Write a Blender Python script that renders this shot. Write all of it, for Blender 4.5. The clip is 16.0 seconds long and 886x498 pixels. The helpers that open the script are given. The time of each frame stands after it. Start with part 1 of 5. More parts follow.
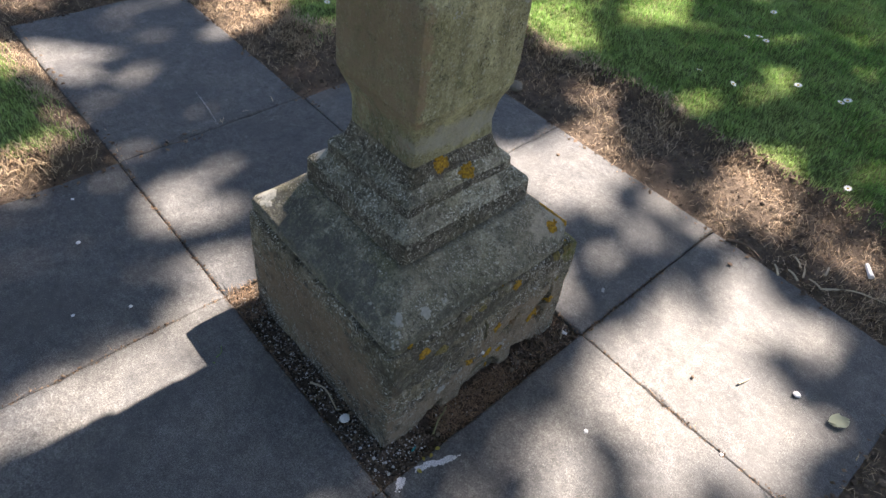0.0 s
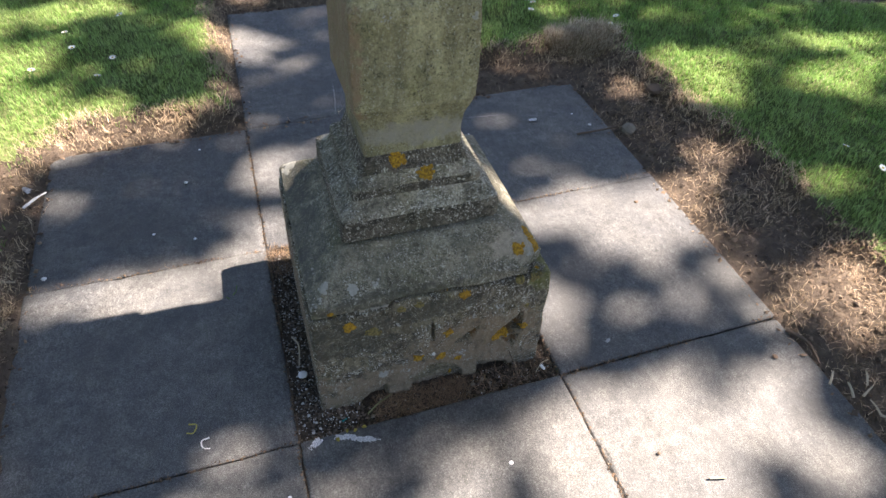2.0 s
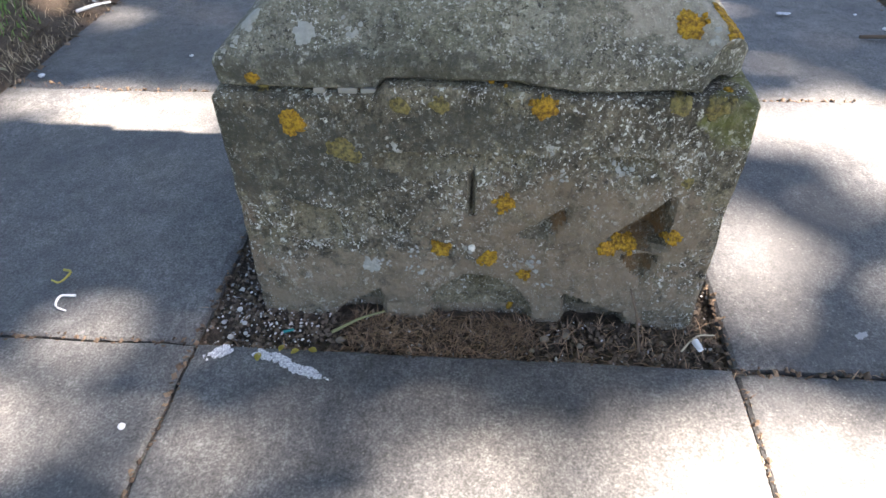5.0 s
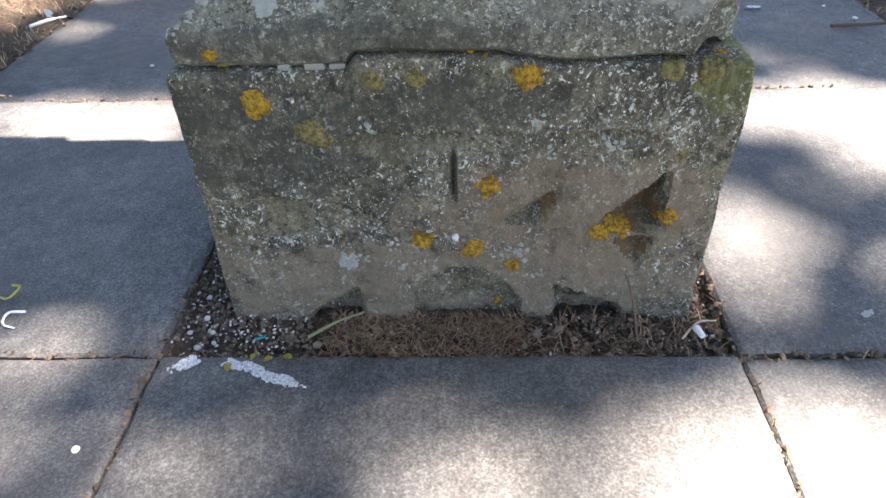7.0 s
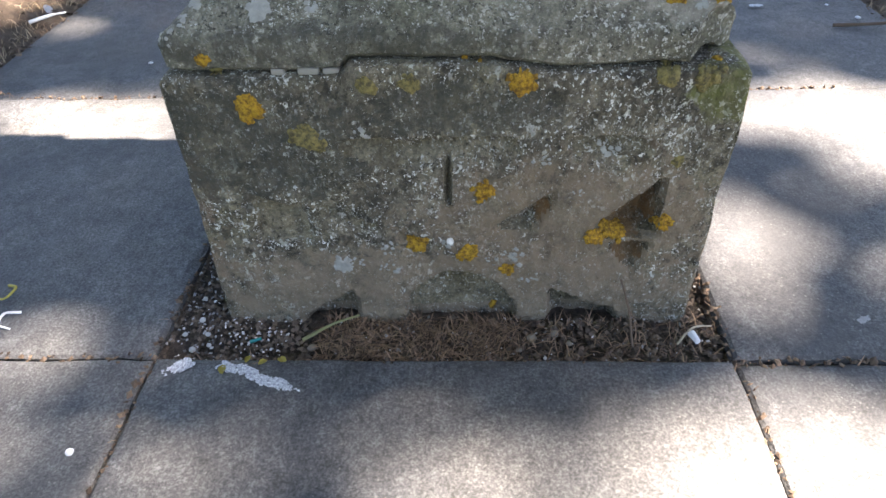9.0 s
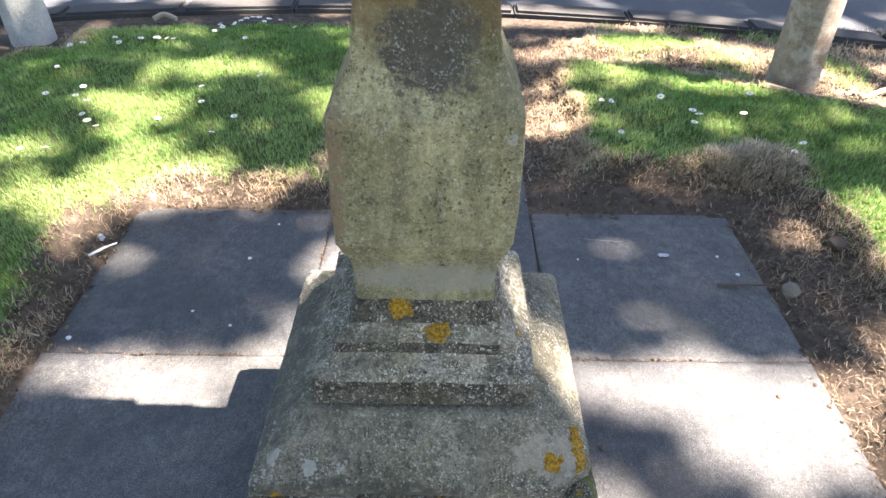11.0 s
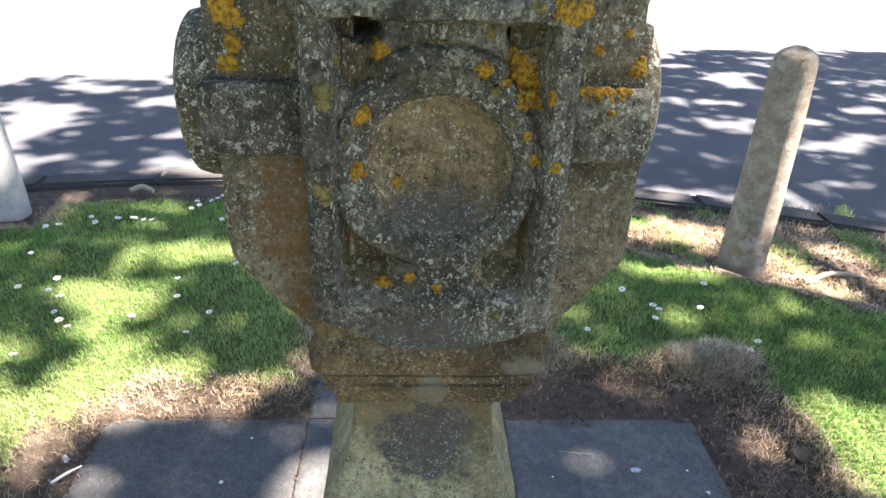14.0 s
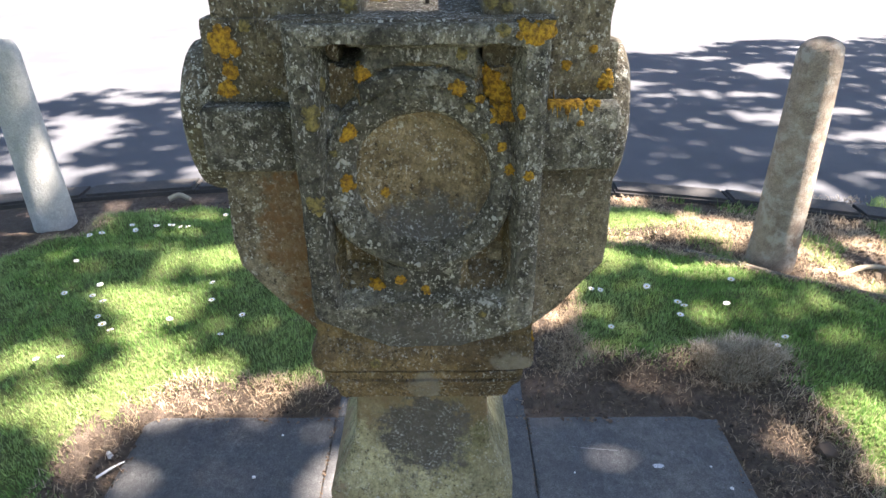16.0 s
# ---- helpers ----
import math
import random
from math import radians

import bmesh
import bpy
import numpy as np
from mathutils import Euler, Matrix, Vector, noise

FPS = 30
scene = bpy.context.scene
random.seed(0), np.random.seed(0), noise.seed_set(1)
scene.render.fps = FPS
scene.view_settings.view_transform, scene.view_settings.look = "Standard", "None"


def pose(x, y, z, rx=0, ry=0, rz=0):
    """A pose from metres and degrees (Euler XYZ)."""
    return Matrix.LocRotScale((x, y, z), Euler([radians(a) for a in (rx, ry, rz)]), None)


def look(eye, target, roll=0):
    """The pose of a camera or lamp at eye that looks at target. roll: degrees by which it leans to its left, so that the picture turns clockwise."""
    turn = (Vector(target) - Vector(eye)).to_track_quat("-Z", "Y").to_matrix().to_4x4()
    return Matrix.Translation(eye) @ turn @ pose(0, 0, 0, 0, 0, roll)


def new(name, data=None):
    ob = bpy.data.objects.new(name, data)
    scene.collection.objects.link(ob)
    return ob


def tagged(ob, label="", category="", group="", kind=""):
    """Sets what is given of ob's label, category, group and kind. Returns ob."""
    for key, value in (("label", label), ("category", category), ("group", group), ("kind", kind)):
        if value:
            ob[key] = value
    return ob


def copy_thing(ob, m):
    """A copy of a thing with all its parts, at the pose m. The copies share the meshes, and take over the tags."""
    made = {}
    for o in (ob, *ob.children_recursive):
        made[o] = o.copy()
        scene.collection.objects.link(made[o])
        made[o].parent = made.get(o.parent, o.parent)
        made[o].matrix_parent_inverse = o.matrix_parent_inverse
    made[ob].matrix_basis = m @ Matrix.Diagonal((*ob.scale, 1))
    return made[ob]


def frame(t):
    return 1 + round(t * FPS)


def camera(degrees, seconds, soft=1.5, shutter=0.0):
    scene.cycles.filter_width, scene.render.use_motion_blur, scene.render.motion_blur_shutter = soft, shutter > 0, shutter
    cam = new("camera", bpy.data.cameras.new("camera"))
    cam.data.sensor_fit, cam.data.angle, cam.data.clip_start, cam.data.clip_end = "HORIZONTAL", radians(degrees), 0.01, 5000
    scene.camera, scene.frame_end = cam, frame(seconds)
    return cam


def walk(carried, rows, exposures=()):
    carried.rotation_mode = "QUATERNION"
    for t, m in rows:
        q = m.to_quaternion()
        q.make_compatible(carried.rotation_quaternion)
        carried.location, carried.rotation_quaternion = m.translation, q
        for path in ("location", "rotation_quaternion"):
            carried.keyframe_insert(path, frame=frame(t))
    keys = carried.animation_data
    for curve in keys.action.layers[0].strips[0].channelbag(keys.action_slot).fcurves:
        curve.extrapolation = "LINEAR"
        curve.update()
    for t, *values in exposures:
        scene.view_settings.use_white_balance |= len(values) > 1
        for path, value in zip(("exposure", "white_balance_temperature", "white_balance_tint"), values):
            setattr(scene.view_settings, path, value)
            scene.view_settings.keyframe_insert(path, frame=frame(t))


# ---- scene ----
cam = camera(69.7, 16.0, 1.5)
METRES, EYE, TILT, LEAN, TURN = 8.0, 1.5, 0.0, 0.0, 0.0
PATH = [
    (0, (-0.648, -0.69, 1.219), (0.375, 0.251, -0.218), 8.1),
    (0.5, (-0.576, -0.738, 1.232), (0.258, 0.353, -0.221), 4.9),
    (1, (-0.443, -0.89, 1.261), (0.213, 0.346, -0.168), 2.0),
    (1.5, (-0.334, -1.018, 1.282), (0.219, 0.279, -0.137), 2.2),
    (2, (-0.247, -1.031, 1.248), (0.217, 0.318, -0.155), 2.0),
    (2.5, (-0.131, -0.969, 1.243), (0.127, 0.43, -0.163), 0.4),
    (3, (-0.063, -0.938, 1.217), (0.013, 0.457, -0.214), -0.3),
    (3.5, (0.015, -0.918, 1.092), (-0.194, 0.427, -0.374), -6.5),
    (4, (0.033, -0.847, 0.803), (-0.142, 0.496, -0.668), -3.4),
    (4.2, (0.036, -0.822, 0.728), (-0.116, 0.545, -0.724), -1.4),
    (6.3, (0.024, -0.743, 0.517), (-0.095, 0.845, -0.693), -2.9),
    (6.5, (0.028, -0.744, 0.519), (-0.082, 0.845, -0.69), -2.6),
    (7, (0.024, -0.748, 0.51), (-0.05, 0.792, -0.764), -2.3),
    (7.5, (0.028, -0.746, 0.506), (-0.047, 0.779, -0.785), -2.5),
    (8, (0.031, -0.745, 0.506), (-0.046, 0.78, -0.785), -2.4),
    (8.5, (0.029, -0.747, 0.505), (-0.049, 0.783, -0.782), -2.8),
    (9, (0.032, -0.74, 0.517), (-0.05, 0.788, -0.772), -2.2),
    (9.5, (0.038, -0.732, 0.629), (0.023, 0.835, -0.614), 0.1),
    (10, (0.043, -0.729, 0.839), (0.01, 0.826, -0.419), 0.2),
    (12.3, (0.06, -0.667, 1.247), (0.084, 0.931, 0.045), 0.9),
    (12.5, (0.064, -0.65, 1.249), (0.052, 0.95, 0.049), 1.3),
    (13, (0.047, -0.631, 1.312), (0.001, 1.012, 0.173), 2.0),
    (13.5, (0.009, -0.609, 1.37), (0.03, 1.083, 0.303), 1.4),
    (14, (0.006, -0.592, 1.424), (0.108, 1.164, 0.472), 2.4),
    (14.5, (0.013, -0.597, 1.46), (0.113, 1.205, 0.598), 2.4),
    (15, (0.009, -0.592, 1.465), (0.103, 1.223, 0.63), 1.3),
    (15.5, (0.007, -0.599, 1.454), (0.11, 1.202, 0.591), 0.5),
    (16, (0.054, -0.631, 1.45), (0.041, 1.127, 0.496), -0.5),
]
EXPOSURE = [(0.0, 2.33), (2.0, 2.47), (3.5, 2.74), (5.0, 3.35), (7.0, 3.42), (9.0, 3.3), (10.0, 3.22), (12.5, 3.02), (14.5, 2.97), (16.0, 2.88)]
walk(cam, [(t, look(eye, target, roll)) for t, eye, target, roll in PATH], [(t, e, 6750 if t < 11 else 6500, 15) for t, e in EXPOSURE])

# ---- world, sun ----
from mathutils.bvhtree import BVHTree

SUN = Vector((0.64, -0.033, 1.0)).normalized()
world = bpy.data.worlds.new("sky")
scene.world = world
world.use_nodes = True
wn = world.node_tree
sky = wn.nodes.new("ShaderNodeTexSky")
sky.sky_type, sky.sun_disc = "NISHITA", False
sky.sun_elevation = math.asin(SUN.z)
sky.sun_rotation = math.atan2(SUN.x, SUN.y)
wn.links.new(sky.outputs[0], wn.nodes["Background"].inputs[0])
wn.nodes["Background"].inputs[1].default_value = 0.042
lamp = bpy.data.lights.new("sun", "SUN")
lamp.energy, lamp.angle, lamp.color = 5.0, radians(0.55), (1.0, 0.89, 0.77)
new("sun", lamp).matrix_world = look(SUN * 30, (0, 0, 0))


# ---- materials ----
class Mat:
    """A node material with short ways to add nodes."""

    def __init__(self, name, rough=0.9):
        self.m = bpy.data.materials.new(name)
        self.m.use_nodes = True
        self.t = self.m.node_tree
        self.b = self.t.nodes["Principled BSDF"]
        self.b.inputs["Roughness"].default_value = rough
        self.co = self.node("ShaderNodeTexCoord").outputs["Object"]

    def node(self, kind, **kw):
        n = self.t.nodes.new(kind)
        for k, v in kw.items():
            n.inputs[k].default_value = v
        return n

    def link(self, a, b):
        self.t.links.new(a, b)

    def noise(self, scale, detail=4, rough=0.6, stretch=None, at=None):
        n = self.node("ShaderNodeTexNoise", Scale=scale, Detail=detail, Roughness=rough)
        src = at or self.co
        if stretch:
            mp = self.node("ShaderNodeMapping")
            mp.inputs["Scale"].default_value = stretch
            self.link(src, mp.inputs[0])
            src = mp.outputs[0]
        self.link(src, n.inputs["Vector"])
        return n.outputs["Fac"]

    def cells(self, scale, warp=0.0):
        n = self.node("ShaderNodeTexVoronoi", Scale=scale)
        src = self.co
        if warp:
            w = self.node("ShaderNodeTexNoise", Scale=scale * 0.8, Detail=2)
            self.link(self.co, w.inputs["Vector"])
            mx = self.node("ShaderNodeVectorMath")
            mx.operation = "MULTIPLY_ADD"
            mx.inputs[1].default_value = (warp, warp, warp)
            self.link(w.outputs["Color"], mx.inputs[0])
            self.link(self.co, mx.inputs[2])
            src = mx.outputs[0]
        self.link(src, n.inputs["Vector"])
        return n

    def ramp(self, fac, *stops):
        r = self.node("ShaderNodeValToRGB")
        e = r.color_ramp.elements
        while len(e) < len(stops):
            e.new(0.5)
        for el, (p, c) in zip(e, stops):
            el.position = p
            el.color = (*c, 1) if not isinstance(c, (int, float)) else (c, c, c, 1)
        self.link(fac, r.inputs[0])
        return r.outputs[0]

    def mix(self, fac, a, b, how="MIX"):
        n = self.node("ShaderNodeMix")
        n.data_type, n.blend_type = "RGBA", how
        for sock, v in ((n.inputs[0], fac), (n.inputs[6], a), (n.inputs[7], b)):
            if isinstance(v, (int, float)):
                sock.default_value = v
            elif isinstance(v, tuple):
                sock.default_value = (*v, 1)
            else:
                self.link(v, sock)
        return n.outputs[2]

    def mul(self, a, b):
        n = self.node("ShaderNodeMath")
        n.operation = "MULTIPLY"
        for sock, v in zip(n.inputs, (a, b)):
            if isinstance(v, (int, float)):
                sock.default_value = v
            else:
                self.link(v, sock)
        return n.outputs[0]

    def color(self, c):
        if isinstance(c, tuple):
            self.b.inputs["Base Color"].default_value = (*c, 1)
        else:
            self.link(c, self.b.inputs["Base Color"])

    def bump(self, *layers):
        prev = None
        for h, d in layers:
            n = self.node("ShaderNodeBump", Strength=1.0, Distance=d)
            self.link(h, n.inputs["Height"])
            if prev:
                self.link(prev, n.inputs["Normal"])
            prev = n.outputs[0]
        self.link(prev, self.b.inputs["Normal"])

    def blob(self, at, centre, radii):
        """One ragged patch round a place, 1 inside and 0 outside."""
        mp = self.node("ShaderNodeMapping")
        mp.vector_type = "TEXTURE"
        mp.inputs["Location"].default_value = centre
        mp.inputs["Scale"].default_value = radii
        self.link(at, mp.inputs[0])
        ln = self.node("ShaderNodeVectorMath")
        ln.operation = "LENGTH"
        self.link(mp.outputs[0], ln.inputs[0])
        add = self.node("ShaderNodeMath")
        add.operation = "MULTIPLY_ADD"
        self.link(self.noise(38, 6, 0.75), add.inputs[0])
        add.inputs[1].default_value = 2.4
        self.link(ln.outputs["Value"], add.inputs[2])
        return self.ramp(self.mul(add.outputs[0], 0.3), (0.57, 1.0), (0.66, 0.0))

    def island(self):
        return self.node("ShaderNodeNewGeometry").outputs["Random Per Island"]

    def each(self):
        return self.node("ShaderNodeObjectInfo").outputs["Random"]


def plain(name, c, rough=0.6, metal=0.0):
    k = Mat(name, rough)
    k.color(k.mix(k.noise(30), tuple(v * 0.85 for v in c), tuple(min(1, v * 1.1) for v in c)))
    k.b.inputs["Metallic"].default_value = metal
    return k.m


def stone_material(name, dark, light, green, lichen=1.0, seed=0.0, crusts=(), stains_and_light=(), streak=0.0, grain=0.8, blotch=0.8):
    """Sandstone with soot, algae and lichen; crusts are dark crumbly growths, tinted patches rusty stone or painted
    light and shade: centre and radii.
    """
    k = Mat(name, 0.95)
    here = k.co
    if seed:
        mp = k.node("ShaderNodeMapping")
        mp.inputs["Location"].default_value = (seed, seed * 2, 0)
        k.link(k.co, mp.inputs[0])
        k.co = mp.outputs[0]
    base = k.ramp(k.noise(13, 9, 0.74), (0.34, dark), (0.66, light))
    base = k.mix(k.ramp(k.noise(6, 7, 0.7), (0.5, 0.0), (0.66, 0.7)), base, green)
    base = k.mix(k.ramp(k.noise(10, 9, 0.78), (0.46, 0.0), (0.58, blotch)), base, tuple(v * 0.36 for v in dark))
    base = k.mix(k.ramp(k.noise(48, 6, 0.75), (0.5, 0.0), (0.62, blotch)), base, tuple(v * 0.26 for v in dark))
    # broad weathering and runs of rain down the faces
    base = k.mix(0.85, base, k.ramp(k.noise(5, 5, 0.62), (0.38, 0.5), (0.5, 0.98), (0.63, 1.5)), "MULTIPLY")
    base = k.mix(0.7, base, k.ramp(k.noise(34, 4, 0.6, (1, 1, 0.14)), (0.36, 0.68), (0.5, 1.0), (0.64, 1.3)), "MULTIPLY")
    base = k.mix(grain * 0.75, base, k.ramp(k.noise(170, 5, 0.8, (1, 1, 0.75)), (0.36, 0.32), (0.5, 1.0), (0.64, 1.8)), "MULTIPLY")
    base = k.mix(grain * 0.5, base, k.ramp(k.noise(480, 2, 0.8), (0.36, 0.5), (0.64, 1.6)), "MULTIPLY")
    # dark pits
    base = k.mix(k.mul(k.ramp(k.noise(210, 4, 0.7), (0.575, 0.0), (0.60, 1.0)), k.ramp(k.noise(17, 5, 0.7), (0.42, 0.1), (0.56, 0.85))), base, tuple(v * 0.22 for v in dark))
    # grey crust lichen: small uneven flecks in colonies
    for scale, low, area, tint in ((150, 0.593, 15, (0.52, 0.515, 0.45)), (260, 0.598, 9, (0.70, 0.70, 0.65)), (80, 0.635, 8, (0.33, 0.33, 0.27)), (380, 0.612, 21, (0.66, 0.66, 0.61))):
        spot = k.ramp(k.noise(scale, 4, 0.66, (1, 1, 0.8)), (low, 0.0), (low + 0.018, 1.0))
        where = k.ramp(k.noise(area, 6, 0.75), (0.46, 0.0), (0.54, min(1.0, 0.85 * lichen)))
        base = k.mix(k.mul(spot, where), base, tint)
    if streak:
        base = k.mix(k.mul(k.ramp(k.noise(230, 4, 0.65, (1, 1, 0.5)), (0.58, 0.0), (0.62, 1.0)), k.ramp(k.noise(11, 4), (0.45, 0.0), (0.6, streak))), base, (0.50, 0.50, 0.45))
    for centre, radii, tint in stains_and_light:
        base = k.mix(k.mul(k.blob(here, centre, radii), k.ramp(k.noise(45, 5, 0.7), (0.35, 0.35), (0.6, 0.85))), base, tint)
    for centre, radii in crusts:
        grown = k.mix(k.mul(k.ramp(k.noise(300, 4, 0.7), (0.54, 0.0), (0.62, 1.0)), k.ramp(k.noise(48, 4, 0.7), (0.42, 0.05), (0.6, 1.0))), k.mix(k.noise(90, 5, 0.7), (0.022, 0.022, 0.02), (0.15, 0.14, 0.115)), (0.34, 0.345, 0.33))
        base = k.mix(k.blob(here, centre, radii), base, grown)
    k.color(base)
    k.bump((k.noise(34, 5, 0.65), 0.006), (k.noise(150, 4, 0.75), 0.0045), (k.noise(420, 2), 0.0012))
    return k.m


RUST, TAN_BOUNCE, PALEGREY, DARK_GREY = (0.17, 0.09, 0.03), (0.27, 0.215, 0.152), (0.30, 0.29, 0.255), (0.058, 0.058, 0.045)
# Tan foot and warm right front: brown stone with bounced light painted in
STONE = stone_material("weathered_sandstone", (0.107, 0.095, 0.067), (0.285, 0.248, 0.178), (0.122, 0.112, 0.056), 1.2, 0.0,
                       # Darker grey-green patches at the upper left and top middle of the front
                       (), (((0.0, -0.24, 0.03), (0.34, 0.08, 0.075), TAN_BOUNCE), ((-0.25, 0.0, 0.13), (0.06, 0.3, 0.13), (0.215, 0.15, 0.098)), ((-0.17, -0.25, 0.215), (0.13, 0.08, 0.075), DARK_GREY), ((0.03, -0.25, 0.25), (0.10, 0.08, 0.035), DARK_GREY),
                            # Dark brown tints in the two sunk bars paint shade below their edges
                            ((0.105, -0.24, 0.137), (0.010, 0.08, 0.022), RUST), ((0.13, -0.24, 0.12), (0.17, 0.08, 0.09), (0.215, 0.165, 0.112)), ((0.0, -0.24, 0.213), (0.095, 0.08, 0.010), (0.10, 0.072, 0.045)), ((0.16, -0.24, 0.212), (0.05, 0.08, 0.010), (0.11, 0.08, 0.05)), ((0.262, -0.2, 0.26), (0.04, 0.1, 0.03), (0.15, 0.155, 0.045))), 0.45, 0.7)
# Darker along the lip and on the left slope
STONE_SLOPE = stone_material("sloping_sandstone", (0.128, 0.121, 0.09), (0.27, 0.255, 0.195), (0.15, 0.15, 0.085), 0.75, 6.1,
                             # Pale tint at the front right corner paints sunlight on the slope
                             (), (((-0.1, -0.24, 0.305), (0.22, 0.05, 0.022), DARK_GREY), ((-0.235, 0.02, 0.36), (0.085, 0.27, 0.09), (0.074, 0.076, 0.072)), ((0.2, -0.2, 0.345), (0.06, 0.06, 0.03), (0.36, 0.33, 0.27))), 0.35, 0.6, 0.45)
STONE_CRUST = stone_material("lichen_crusted_sandstone", (0.098, 0.094, 0.07), (0.27, 0.257, 0.2), (0.115, 0.117, 0.06), 0.62, 9.9,
                             (((0.028, -0.06, 1.042), (0.062, 0.2, 0.036)),), (), 0.75)
STONE_LIGHT = stone_material("shaft_sandstone", (0.178, 0.168, 0.095), (0.35, 0.328, 0.20), (0.225, 0.222, 0.092), 0.4, 3.1,
                             (((0.024, -0.07, 0.885), (0.060, 0.06, 0.062)),), (((0.02, -0.08, 0.575), (0.14, 0.1, 0.03), PALEGREY), ((-0.11, 0.03, 0.76), (0.04, 0.3, 0.35), (0.24, 0.17, 0.115)), ((0.02, -0.06, 0.93), (0.13, 0.09, 0.05), (0.19, 0.135, 0.07))), 0.0, 0.45, 0.35)
STONE_OCHRE = stone_material("ochre_sandstone", (0.125, 0.094, 0.048), (0.26, 0.205, 0.12), (0.16, 0.13, 0.05), 0.6, 5.3,
                             (((0.035, -0.05, 1.158), (0.058, 0.2, 0.040)),), (), 0.0, 0.6, 0.6)
STONE_CAP = stone_material("brown_capital_sandstone", (0.115, 0.078, 0.034), (0.225, 0.162, 0.078), (0.15, 0.115, 0.04), 0.35, 5.9,
                           (), (((0.027, -0.08, 0.972), (0.020, 0.06, 0.030), (0.21, 0.195, 0.155)), ((0.125, -0.08, 1.010), (0.026, 0.05, 0.016), (0.20, 0.19, 0.155))), 0.0, 0.55, 0.5)
STONE_BROWN = stone_material("brown_sandstone", (0.125, 0.107, 0.07), (0.265, 0.232, 0.16), (0.145, 0.122, 0.055), 0.7, 7.7,
                             (), (((-0.10, -0.04, 1.14), (0.045, 0.2, 0.10), RUST), ((-0.075, -0.04, 1.05), (0.05, 0.2, 0.04), RUST), ((0.192, -0.2, 0.13), (0.028, 0.1, 0.035), RUST), ((0.106, -0.2, 0.135), (0.010, 0.1, 0.022), RUST), ((0.195, -0.2, 0.085), (0.02, 0.1, 0.02), RUST)), 0.0, 0.6, 0.6)

# Algae-dark copy that also paints shade on the plinth's upright faces
STONE_SHADED = stone_material("shaded_sandstone", (0.085, 0.076, 0.06), (0.22, 0.196, 0.155), (0.105, 0.10, 0.056), 0.9, 2.2)
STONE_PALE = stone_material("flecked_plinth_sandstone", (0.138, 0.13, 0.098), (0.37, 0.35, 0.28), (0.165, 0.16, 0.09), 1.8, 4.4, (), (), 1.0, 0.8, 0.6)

k = Mat("yellow_lichen", 0.95)
k.color(k.mix(k.ramp(k.noise(230, 4, 0.7), (0.4, 0.0), (0.6, 1.0)), (0.16, 0.085, 0.012), k.mix(k.noise(60), (0.50, 0.24, 0.010), (0.42, 0.30, 0.03))))
k.bump((k.noise(220, 4, 0.7), 0.003))
YELLOW = k.m
k = Mat("olive_lichen", 0.95)
k.color(k.mix(k.ramp(k.noise(190, 4, 0.7), (0.4, 0.0), (0.6, 1.0)), (0.085, 0.072, 0.035), (0.25, 0.205, 0.07)))
k.bump((k.noise(220, 4, 0.7), 0.003))
OLIVE = k.m
k = Mat("grey_lichen", 0.95)
k.color(k.mix(k.noise(120, 4), (0.16, 0.16, 0.14), (0.50, 0.50, 0.46)))
k.bump((k.noise(220, 4, 0.7), 0.002))
GREY = k.m

k = Mat("concrete_slab", 0.62)
tone = k.mix(k.each(), (0.079, 0.081, 0.085), (0.106, 0.107, 0.108))
base = k.mix(k.ramp(k.noise(5, 6, 0.6), (0.35, 0.0), (0.7, 1.0)), k.mix(1.0, tone, (0.72, 0.74, 0.78), "MULTIPLY"), k.mix(1.0, tone, (1.18, 1.14, 1.07), "MULTIPLY"))
base = k.mix(k.ramp(k.noise(1.6, 5, 0.7), (0.55, 0.0), (0.75, 0.5)), base, (0.085, 0.08, 0.07))
base = k.mix(0.55, base, k.ramp(k.noise(95, 6, 0.8, (1, 0.55, 1)), (0.36, 0.55), (0.5, 1.0), (0.64, 1.5)), "MULTIPLY")
base = k.mix(0.8, base, k.ramp(k.noise(330, 4, 0.85), (0.38, 0.38), (0.5, 0.95), (0.62, 1.9)), "MULTIPLY")
base = k.mix(0.4, base, k.ramp(k.noise(26, 6, 0.75), (0.36, 0.2), (0.66, 0.85)), "OVERLAY")
base = k.mix(k.ramp(k.noise(11, 7, 0.75), (0.56, 0.0), (0.7, 0.4)), base, (0.19, 0.19, 0.19))
base = k.mix(k.ramp(k.noise(3.4, 6, 0.7), (0.5, 0.0), (0.66, 0.6)), base, (0.06, 0.06, 0.062))
v = k.cells(190, 0.004)
base = k.mix(k.mul(k.ramp(v.outputs["Distance"], (0.16, 1.0), (0.24, 0.0)), k.ramp(v.outputs["Color"], (0.62, 0.0), (0.72, 0.5))), base, (0.25, 0.245, 0.235))
k.color(base)
k.bump((k.noise(60, 5, 0.6), 0.002), (k.noise(500, 3, 0.7), 0.0009))
SLAB = k.m

k = Mat("dry_soil", 1.0)
base = k.ramp(k.noise(28, 8, 0.7), (0.3, (0.06, 0.046, 0.035)), (0.52, (0.15, 0.113, 0.085)), (0.78, (0.33, 0.265, 0.20)))
k.color(k.mix(k.ramp(k.noise(3.0, 4), (0.45, 0.0), (0.65, 0.7)), base, (0.17, 0.13, 0.10)))
k.bump((k.noise(45, 8, 0.75), 0.03), (k.noise(190, 5, 0.7), 0.008))
SOIL = k.m

k = Mat("dark_soil", 1.0)
k.color(k.ramp(k.noise(120, 7, 0.75), (0.35, (0.03, 0.023, 0.018)), (0.65, (0.12, 0.092, 0.07))))
